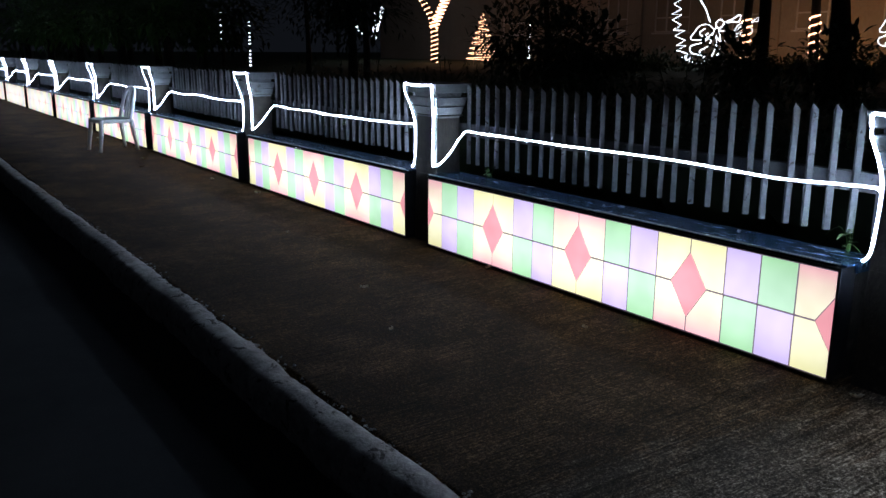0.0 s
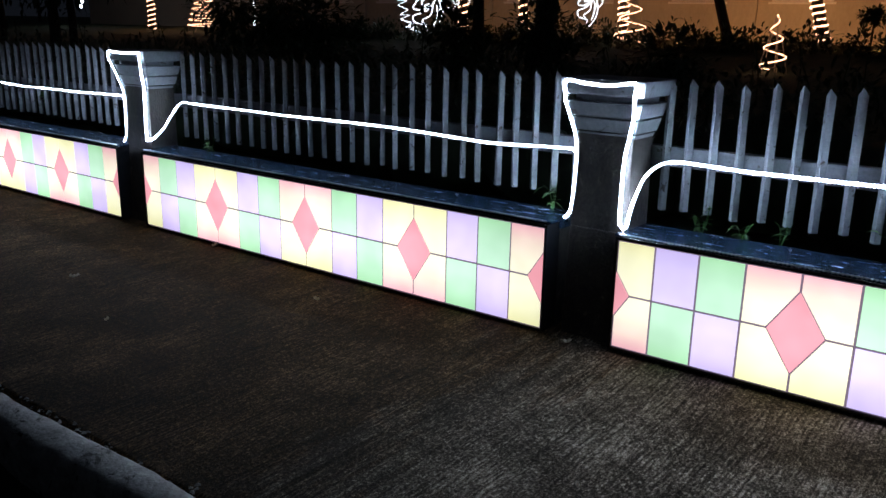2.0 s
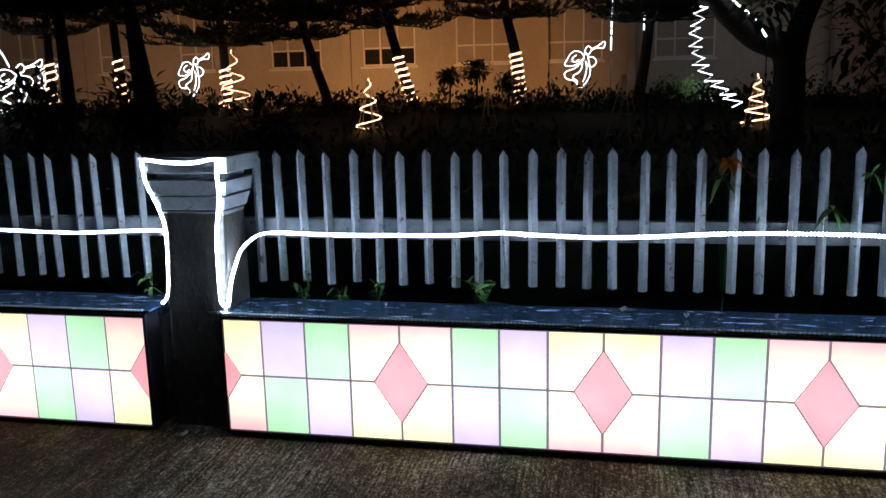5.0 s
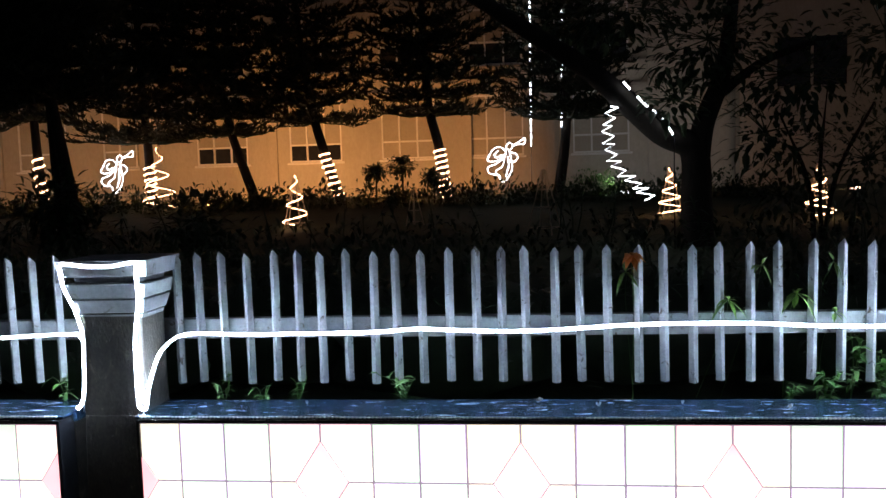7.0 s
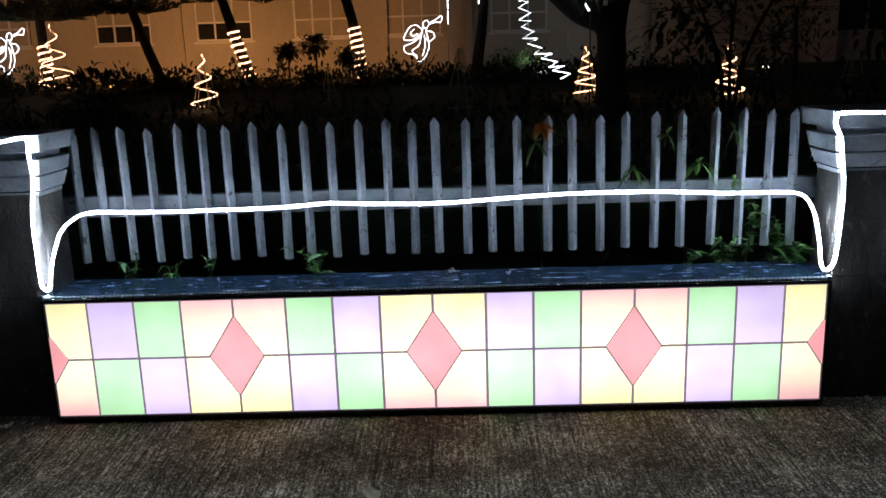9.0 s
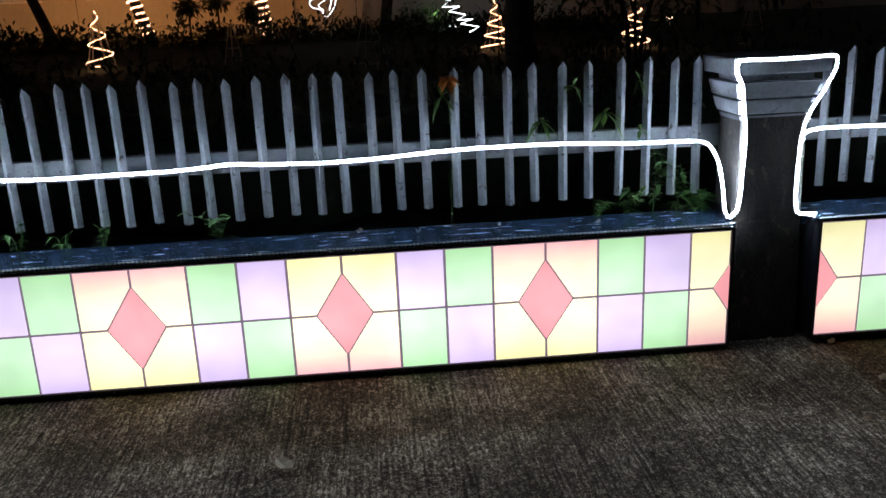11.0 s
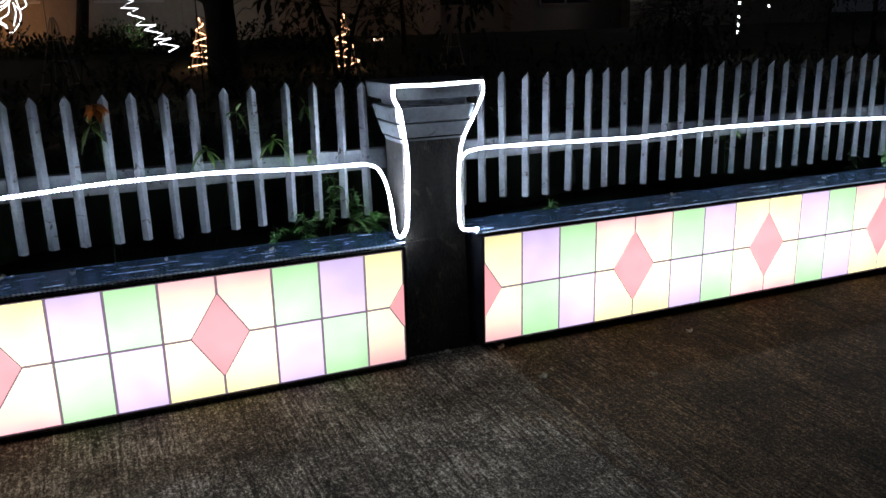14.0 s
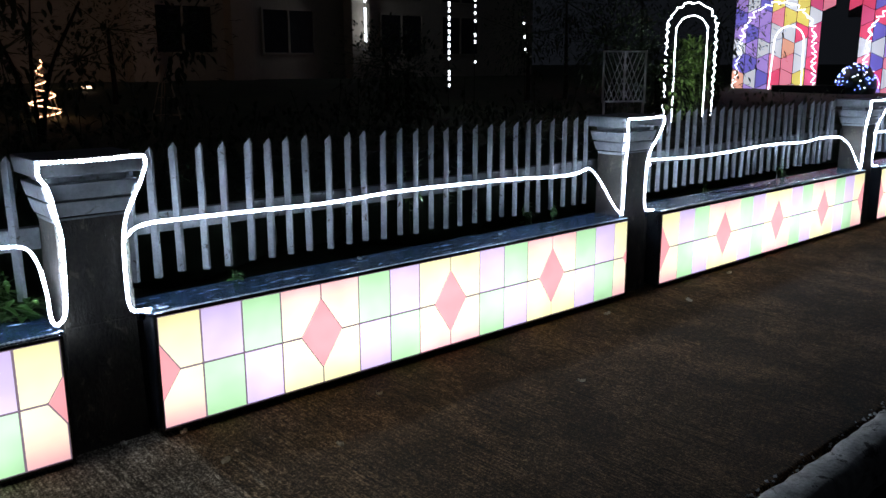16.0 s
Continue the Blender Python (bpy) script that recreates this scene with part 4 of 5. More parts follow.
def broadleaf(name, label, base, limbs, clouds, seed, leaf=(0.12, 0.05), mat=None, trunk_r=0.2):
    rnd = random.Random(seed)
    tree = thing(name, label, "tree", base)
    b = Vector(base)
    bm = bmesh.new()
    for pts, r0, r1 in limbs:
        line = spline([Vector(p) - b for p in pts], 0.12)
        tube(bm, line, [r0 + (r1 - r0) * i / len(line) + 0.01 * noise.noise(q * 3) for i, q in enumerate(line)], 9)
    part("trunk", bm, BARK, tree, smooth=True)
    bm = bmesh.new()
    for c, s, n in clouds:
        leaf_cloud(bm, Vector(c) - b, s, n, leaf[0], leaf[1], rnd, fill=0.35)
        for _ in range(8):
            d = Vector((rnd.uniform(-1, 1) * s[0], rnd.uniform(-1, 1) * s[1], rnd.uniform(-1, 1) * s[2]))
            tube(bm, [Vector(c) - b - d * 0.2, Vector(c) - b + d * 0.4, Vector(c) - b + d * 0.9], [0.012, 0.008, 0.003], 4)
    part("crown", bm, mat or DARK_LEAF, tree)
    return tree


broadleaf("tree", "dark broad-leaved tree with a thick forked trunk and a leaning bough", (3.80, 9.2, 0.30),
          [([(3.78, 9.2, 0.1), (3.76, 9.2, 0.9), (3.72, 9.2, 1.7), (3.28, 9.1, 1.95), (2.75, 9.0, 2.42), (2.27, 9.0, 2.85), (1.34, 9.0, 3.5), (0.6, 9.0, 4.0)], 0.24, 0.09),
           ([(3.76, 9.2, 1.3), (3.85, 9.2, 2.0), (4.12, 9.2, 2.75), (4.3, 9.3, 3.8)], 0.18, 0.07), ([(4.0, 9.2, 2.4), (4.7, 9.2, 2.9), (5.6, 9.3, 3.2)], 0.08, 0.03)],
          [((3.9, 9.0, 3.2), (1.0, 0.9, 0.7), 420), ((5.0, 9.0, 2.7), (1.1, 0.9, 0.7), 240), ((2.6, 9.2, 3.7), (1.0, 0.8, 0.5), 400), ((3.4, 9, 2.4), (0.5, 0.6, 0.4), 160), ((6.2, 9.0, 3.2), (1.2, 1.0, 0.8), 240), ((4.6, 8.8, 1.9), (0.8, 0.6, 0.6), 120)], 21, (0.19, 0.095))
broadleaf("tree", "sparse dark shrub tree with thin stems beside the lawn", (5.6, 9.6, 0.32),
          [([(5.5, 9.6, 0.2), (5.4, 9.6, 1.2), (5.0, 9.6, 2.2)], 0.04, 0.015), ([(5.6, 9.6, 0.2), (5.8, 9.6, 1.3), (6.3, 9.6, 2.3)], 0.04, 0.015), ([(5.6, 9.6, 0.2), (5.6, 9.7, 1.4), (5.7, 9.7, 2.6)], 0.035, 0.012)],
          [((5.2, 9.6, 1.6), (0.7, 0.5, 0.6), 150), ((6.2, 9.6, 1.5), (0.7, 0.6, 0.7), 170), ((5.0, 9.4, 1.0), (0.6, 0.5, 0.4), 120), ((7.5, 9.0, 1.9), (0.9, 0.7, 0.9), 220)], 22, (0.16, 0.075))
for i, (x, y, z, s, n) in enumerate([(-12.5, 1.1, 1.95, 0.6, 420), (-15.0, 1.0, 2.0, 0.8, 560), (-18.5, 1.0, 2.1, 0.9, 620), (-22.5, 1.1, 2.2, 1.1, 700), (-26.5, 1.2, 2.3, 1.2, 700), (-17, 3.2, 2.2, 1.3, 900), (-21, 3.4, 2.5, 1.6, 900), (-26, 4.0, 2.8, 2.0, 1000), (-32, 4.5, 3.0, 2.3, 1000), (-40, 5.0, 3.2, 3.0, 900), (-13.5, 5.0, 2.6, 1.4, 700),
                                     (-20, 9.0, 3.3, 2.2, 700), (-30, 12.0, 3.8, 3.0, 800), (-14.5, 11.0, 2.9, 1.6, 600), (-45, 14, 4, 4.0, 800), (-60, 6, 4.5, 5.0, 900), (-62, 16, 5.0, 5.5, 900), (-58, 28, 5.5, 6.0, 900), (-75, 2.5, 4.5, 5.0, 700)]):
    broadleaf("tree", "dark leafy garden tree overhanging the fence in the night", (x, y, ground_z(y)), [([(x, y, ground_z(y) - 0.1), (x + 0.1, y, 1.2), (x - 0.1, y, z)], 0.12, 0.05)],
              [((x, y, z), (s, s * 0.7, s * 0.62), n), ((x + s * 0.6, y - 0.3, z - s * 0.35), (s * 0.6, s * 0.5, s * 0.4), n // 3)], 40 + i, (0.17, 0.075) if x > -40 else (0.45, 0.22), LEAF if y < 5 else DARK_LEAF)
for i, (x, y, z, s, n) in enumerate([(10.5, 7.5, 1.3, 0.9, 600), (13.2, 11.5, 1.5, 1.25, 900), (15.5, 7.0, 1.7, 1.2, 700), (17.5, 9.0, 2.0, 1.6, 900), (12.5, 4.2, 1.25, 0.7, 500), (20.5, 8.0, 2.3, 2.0, 900), (9.0, 16.0, 2.2, 1.4, 500), (23.0, 12.0, 3.2, 2.2, 800), (18.9, 12.7, 2.2, 1.5, 900), (20.7, 12.9, 3.1, 1.8, 1000), (22.3, 12.4, 2.0, 1.6, 900)]):
    broadleaf("tree", "dark rounded garden shrub behind the fence", (x, y, ground_z(y)), [([(x, y, ground_z(y) - 0.1), (x + 0.05, y, 0.8), (x, y, z)], 0.07, 0.03)],
              [((x, y, z), (s, s * 0.8, s * 0.75), n)], 60 + i, (0.14, 0.05), DARK_LEAF)
for i, (x, y, z, s, n) in enumerate([(-7.3, 5.4, 1.35, 0.75, 420), (-8.6, 6.0, 1.5, 0.8, 420), (-4.7, 7.2, 1.25, 0.6, 300), (-5.7, 6.6, 1.2, 0.6, 300), (-11.0, 7.0, 1.6, 0.9, 420), (-3.2, 8.0, 0.95, 0.6, 240)]):
    broadleaf("shrub", "dark broad-leaved shrub among the hedge plants", (x, y, ground_z(y)), [([(x, y, ground_z(y) - 0.1), (x + 0.05, y, 0.7), (x, y, z)], 0.03, 0.012)],
              [((x, y, z), (s, s * 0.7, s * 0.7), n), ((x + 0.3, y, z - 0.4), (s, s * 0.7, s * 0.5), n // 2)], 90 + i, (0.20, 0.075), DARK_LEAF)
broadleaf("tree", "green leafy shrub lit by nearby lights", (16.2, 6.05, 0.25), [([(16.2, 6.05, 0.15), (16.2, 6.05, 0.7), (16.1, 6.05, 1.2)], 0.04, 0.02)],
          [((16.2, 6.05, 1.15), (0.65, 0.45, 0.55), 600), ((16.0, 6.15, 0.7), (0.7, 0.4, 0.4), 300), ((16.5, 6.2, 1.6), (0.45, 0.4, 0.35), 260)], 75, (0.18, 0.06), YOUNG_LEAF)

# low planting along the building and round the lawn
def planting():
    rnd = random.Random(31)
    bm = bmesh.new()
    for _ in range(360):
        x, y = rnd.uniform(-22, 7), rnd.uniform(18.4, 19.85)
        h = rnd.uniform(0.2, 0.45) if rnd.random() < 0.55 else rnd.uniform(0.4, 0.8)
        leaf_cloud(bm, (x, y, ground_z(y) + h * 0.55), (0.36, 0.3, h * 0.6), 34, 0.20, 0.08, rnd, 0.6, 0.2)
    ob = put("planting", mesh_of(bm, "planting", DARK_LEAF))
    tagged(ob, "low dark planting in beds before the building", "plants", kind="stuff")
    bm = bmesh.new()
    leaf_cloud(bm, (3.2, 21.5, 1.05), (1.1, 0.6, 0.5), 900, 0.13, 0.05, rnd, 0.5, 0.3)
    ob = put("bush", mesh_of(bm, "bush", LEAF))
    tagged(ob, "bright green clipped bush lit by a lamp", "bush")
    for x, z, r in ((-2.92, 1.70, 0.27), (-2.18, 1.84, 0.35), (-1.31, 1.50, 0.30)):
        t = thing("topiary", "round clipped shrub on a thin stem against the wall", "shrub", (x, 19.7, ground_z(19.7)), "topiary shrubs")
        bm = bmesh.new()
        tube(bm, [(0, 0, -0.05), (0.02, 0, z - 0.80)], 0.025, 6)
        part("stem", bm, BARK, t)
        bm = bmesh.new()
        leaf_cloud(bm, (0, 0, z - 0.77), (r * 1.25, r, r * 0.75), 620, 0.11, 0.065, rnd, 0.2, 0.15)
        part("crown", bm, DARK_LEAF, t)


planting()


# ---- the building ----
def building():
    house = thing("building", "two-storey beige building with white-framed windows, lit from below", "building", (0, 26, 0.8), kind="structure")
    wins = [(c, 1.9) for c in (-34.0, -30.4, -26.9, -23.4, -20.0, -16.6, -13.3, -9.72, -6.28, -2.95, 0.12, 3.7)]
    # wall: piers between openings, bands above and below
    def wall(bm, x0, x1, z0, z1):
        block(bm, x0, x1, 0.0, 0.25, z0 - 0.8, z1 - 0.8)
    edges = [-48.0]
    for c, w in wins:
        edges += [c - w / 2, c + w / 2]
    edges += [8.1]
    strips = [(-48, 8.1, 0.3, 2.18), (-48, 8.1, 4.28, 5.28), (-48, 8.1, 7.2, 9.4)]
    for a, b in zip(edges[::2], edges[1::2]):
        strips += [(a, b, 2.18, 4.28), (a, b, 5.28, 7.2)]
    for q in strips:
        bm = bmesh.new()
        wall(bm, *q)
        part("wall", bm, WALL, house)
    for x in (-25.2, -21.7, -18.3, -12.68, -7.8, -0.86, 2.0, 5.4):
        bm = bmesh.new()
        block(bm, x - 0.14, x + 0.14, -0.12, -0.002, -0.5, 8.5, 0.01)
        part("pilaster", bm, WALL, house)
    for z in (4.35, 5.12):
        bm = bmesh.new()
        block(bm, -48, 8.0, -0.20, -0.122, z - 0.8, z - 0.68, 0.01)
        part("ledge", bm, WALL, house)
    for c, w in wins:
        for z0, z1, low in ((2.18, 4.28, 0.58), (5.28, 7.2, 0.75)):
            win = new("window")
            win.parent = house
            win.matrix_basis = pose(c, 0.05, z0 - 0.8)
            h = z1 - z0
            bm = bmesh.new()
            for a in ((-w / 2, w / 2, 0, 0.06), (-w / 2, w / 2, low, low + 0.06), (-w / 2, w / 2, h - 0.06, h)):
                block(bm, a[0], a[1], -0.03, 0.05, a[2], a[3])
            for x in (-w / 2, -w / 6 - 0.03, w / 6 - 0.03, w / 2 - 0.06):
                block(bm, x, x + 0.055, -0.028, 0.048, 0.06, low)
                block(bm, x, x + 0.055, -0.028, 0.048, low + 0.06, h - 0.06)
            part("window_frame", bm, WINDOW_FRAME, win)
            for x in (-w / 3, 0, w / 3):
                bm = bmesh.new()
                block(bm, x - w / 6 + 0.03, x + w / 6 - 0.03, 0.03, 0.04, 0.05, low)
                part("pane", bm, GLASS if c in (-9.72, -6.28) or z0 > 5 else BOARD, win, "" if c in (-9.72, -6.28) or z0 > 5 else "pane covered with a beige board")
                bm = bmesh.new()
                block(bm, x - w / 6 + 0.03, x + w / 6 - 0.03, 0.02, 0.04, low + 0.05, h - 0.05)
                part("panel", bm, BOARD, win, "closed beige window panel")
            bm = bmesh.new()
            block(bm, -w / 2 - 0.08, w / 2 + 0.08, -0.14, -0.055, -0.08, -0.01, 0.008)
            part("sill", bm, WINDOW_FRAME, win)
    bm = bmesh.new()
    block(bm, -48.5, 9.5, -0.7, 8.0, 8.6, 8.9)
    part("roof", bm, WALL, house)
    # the unlit wing towards the gate
    wing = thing("building_wing", "unlit grey wing of the building with pale columns", "building", (8.1, 25, 0.8), kind="structure")
    bm = bmesh.new()
    block(bm, 0.0, 26, 1.5, 1.8, -0.4, 8.6)
    part("wall", bm, WALL, wing)
    for x in (0.45, 5.5, 9.2, 14.5):
        bm = bmesh.new()
        block(bm, x - 0.45, x + 0.45, 0.3, 0.9, -0.4, 8.6, 0.03)
        part("column", bm, WALL, wing)
    for x in (2.6, 7.4, 11.8, 17.5, 21.0):
        for z in (3.3,) if x < 3 else (1.0, 3.3):
            win = new("window")
            win.parent = wing
            win.matrix_basis = pose(x, 1.40, z)
            bm = bmesh.new()
            for a in ((-1.2, 1.2, 0, 0.08), (-1.2, 1.2, 1.7, 1.78), (-1.2, -1.12, 0.08, 1.7), (1.12, 1.2, 0.08, 1.7), (-0.04, 0.04, 0.08, 1.7)):
                block(bm, a[0], a[1], 0.0, 0.09, a[2], a[3])
            part("window_frame", bm, WALL, win)
            bm = bmesh.new()
            block(bm, -1.12, 1.12, 0.05, 0.08, 0.08, 1.7)
            part("pane", bm, GLASS, win)


building()


def floodlight(x, y, colour, power, aim, size=110):
    z = ground_z(y)
    f = thing("floodlight", "small garden floodlight shining up at the building; the wing's one is added", "floodlight", (x, y, z), "floodlights")
    bm = bmesh.new()
    block(bm, -0.16, 0.16, -0.06, 0.06, 0.06, 0.22, 0.015)
    part("housing", bm, FRAME, f)
    bm = bmesh.new()
    tube(bm, [(0, 0, -0.03), (0, 0, 0.07)], 0.02, 6)
    part("stake", bm, FRAME, f)
    bm = bmesh.new()
    block(bm, -0.13, 0.13, -0.068, -0.0605, 0.10, 0.16, 0.0)
    part("lens", bm, glow("floodlight lens", colour, 3.0), f)
    lamp = bpy.data.lights.new("flood", "SPOT")
    lamp.energy, lamp.color, lamp.spot_size, lamp.spot_blend, lamp.shadow_soft_size = power, colour, radians(size), 0.7, 0.12
    ob = new("flood", lamp)
    ob.matrix_basis = look((x, y + 0.12, z + 0.3), aim)


WARM = (1.0, 0.44, 0.14)
floodlight(-15.0, 20.6, WARM, 190, (-16.0, 26, 1.9))
floodlight(-7.85, 20.2, WARM, 450, (-8.4, 26, 1.5), 100)
floodlight(-2.53, 20.2, WARM, 450, (-3.0, 26, 1.5), 100)
floodlight(3.9, 20.4, (0.85, 0.92, 1.0), 66, (4.0, 26, 1.8), 95)
# added fill with no known lamp here: lifts the dim brown wing wall
floodlight(9.6, 19.5, (1.0, 0.62, 0.40), 36, (10.5, 26, 4.5), 120)


# ---- the lit arch by the gate ----
def glass_arch():
    hues = [(0.80, 0.08, 0.18), (0.85, 0.26, 0.36), (0.80, 0.66, 0.16), (0.16, 0.14, 0.55), (0.40, 0.27, 0.70), (0.62, 0.66, 0.74), (0.70, 0.10, 0.24), (0.85, 0.40, 0.28)]
    mats = [glow("arch film", h, 0.62) for h in hues]
    rnd = random.Random(5)
    place = Matrix.Translation((33.4, 11.4, 0)) @ pose(0, 0, 0, 0, 0, -64)
    arch = thing("glass_arch", "tall lit archway of stained-glass patches in pink, yellow and violet", "archway", (33.4, 11.4, 0.0), rz=-64)
    left, right, h, mid, half = -3.1, 4.2, 5.6, 0.48, 0.55
    cols, rows = 17, 10
    cw, rh = (right - left) / cols, h / rows
    backs = []
    peak = lambda x: 2.9 + 1.0 * (1 - (abs(x - mid) / half) ** 1.4)
    for i in range(cols):
        x = left + cw * i
        c = x + cw / 2
        bm = bmesh.new()
        block(bm, x, x + cw, 0.0, 0.15, peak(c) if abs(c - mid) < half else -0.1, h)
        backs.append(part("backing", bm, FRAME, arch))
    for i in range(cols):
        for j in range(rows):
            x, z = left + cw * (i + 0.5), rh * (j + 0.5)
            if abs(x - mid) < half + 0.1 and z - rh / 2 < peak(min(x, mid + half) if x > mid else max(x, mid - half)):
                continue
            bm = bmesh.new()
            skew = 0.10 * (1 if (i + j) % 2 else -1)
            v = [(x - cw * 0.47, z - rh * 0.48 - skew), (x + cw * 0.47, z - rh * 0.48 + skew), (x + cw * 0.47, z + rh * 0.48 - skew), (x - cw * 0.47, z + rh * 0.48 + skew)]
            front = [bm.verts.new((a, -0.03, b)) for a, b in v]
            rear = [bm.verts.new((a, -0.002, b)) for a, b in v]
            bm.faces.new(front)
            bm.faces.new(rear[::-1])
            for q in range(4):
                bm.faces.new((front[q], front[(q + 1) % 4], rear[(q + 1) % 4], rear[q]))
            if x < -2.0:
                pick = rnd.choice((3, 4, 7, 5))
            elif x < -0.7:
                pick = rnd.choice((2, 1, 5, 7, 2, 1, 0))
            else:
                pick = rnd.choice((0, 1, 6, 0, 1, 7, 5) if x < 1.6 else (0, 3, 1, 4, 5))
            part("pane", bm, mats[pick], backs[i])
    for c, r, hh, kind in ((-1.15, 0.50, 2.2, "plain"), (-1.55, 1.25, 2.2, "wavy"), (2.4, 0.9, 2.3, "wavy")):
        pts = [(c - r * 1.2, -0.35, 0.1), (c - r, -0.35, hh)] + [(c - r * math.cos(a), -0.35, hh + r * 1.1 * math.sin(a)) for a in steps(0.1, 3.04, 12)] + [(c + r, -0.35, hh), (c + r * 1.1, -0.35, 0.1)]
        line = spline(pts, 0.12)
        if kind == "wavy":
            line = [p + Vector((0.08 * (1 if i % 2 else -1), 0, 0.05 * (1 if i % 3 else -1))) for i, p in enumerate(line)]
        rope_figure("rope_light", "white rope light bent into an arch", [place @ p for p in line], 0.018, FIGURE_ROPE, "rope arches")
    for r, hh, kind in ((0.27, 1.95, "plain"), (0.42, 2.0, "wavy")):
        pts = [(-r, 0, 0.35), (-r, 0, hh)] + [(-r * math.cos(a), 0, hh + r * 1.1 * math.sin(a)) for a in steps(0.1, 3.04, 12)] + [(r, 0, hh), (r, 0, 0.35)]
        line = spline(pts, 0.07)
        if kind == "wavy":
            line = [p + Vector((0.022 * (1 if i % 2 else -1), 0, 0.02 * (1 if i % 3 else -1))) for i, p in enumerate(line)]
        near = Matrix.Translation((15.52, 5.58, 0)) @ pose(0, 0, 0, 0, 0, -58)
        rope_figure("rope_light", "white rope light bent into an arch among shrubs", [near @ p for p in line], 0.008, ARCH_ROPE, "rope arches")
    ball = thing("light_ball", "mound of netting with blue and white string lights", "light string", place @ Vector((1.2, -1.2, 0.25)))
    for _ in range(110):
        d = Vector((rnd.gauss(0, 1), rnd.gauss(0, 1), abs(rnd.gauss(0, 1)))).normalized()
        p = Vector((d.x * 0.72, d.y * 0.72, 0.25 + d.z * 0.9))
        bm = bmesh.new()
        rr = rnd.uniform(0.018, 0.030)
        bmesh.ops.create_icosphere(bm, subdivisions=1, radius=rr, matrix=Matrix.Translation(p))
        part("bulb", bm, BLUE_LED if rnd.random() < 0.7 else FIGURE_ROPE, ball)
    bm = bmesh.new()
    rounded(bm, (0, 0, 0.3), (0.68, 0.68, 0.82), 3, 0.1)
    part("net", bm, DARK_LEAF, ball)
    low = thing("low_wall", "dark low wall with plants before the lit archway", "wall", place @ Vector((0.0, -1.9, -0.1)), kind="structure", rz=-64)
    bm = bmesh.new()
    block(bm, -1.6, 0.8, -0.15, 0.15, -0.2, 0.75, 0.02)
    part("wall", bm, FRAME, low)


glass_arch()


def lattice():
    l = thing("lattice_panel", "white wire lattice panel standing behind the fence", "panel", (7.20, 0.85, 0.9), rz=-30)
    bm = bmesh.new()
    for a in ((-0.17, 0.17, 0.24, 0.252), (-0.17, 0.17, 0.60, 0.612), (-0.17, -0.158, 0.252, 0.60), (0.158, 0.17, 0.252, 0.60), (-0.006, 0.006, 0.252, 0.60)):
        block(bm, a[0], a[1], -0.006, 0.006, a[2], a[3])
    frame_ob = part("frame", bm, WINDOW_FRAME, l)
    for i in range(9):
        for s in (-1, 1):
            bm = bmesh.new()
            x = -0.155 + i * 0.0385
            end = min(max(x + s * 0.14, -0.165), 0.165)
            rise = 0.35 * abs(end - x) / 0.14
            tube(bm, [(x, 0.002 * s, 0.248), (end, 0.002 * s, 0.248 + rise)], 0.003, 4)
            part("wire", bm, WINDOW_FRAME, frame_ob)
    for x in (-0.155, 0.155):
        bm = bmesh.new()
        tube(bm, [(x, 0, -0.82), (x, 0, 0.24)], 0.010, 5)
        part("post", bm, WINDOW_FRAME, l)


lattice()


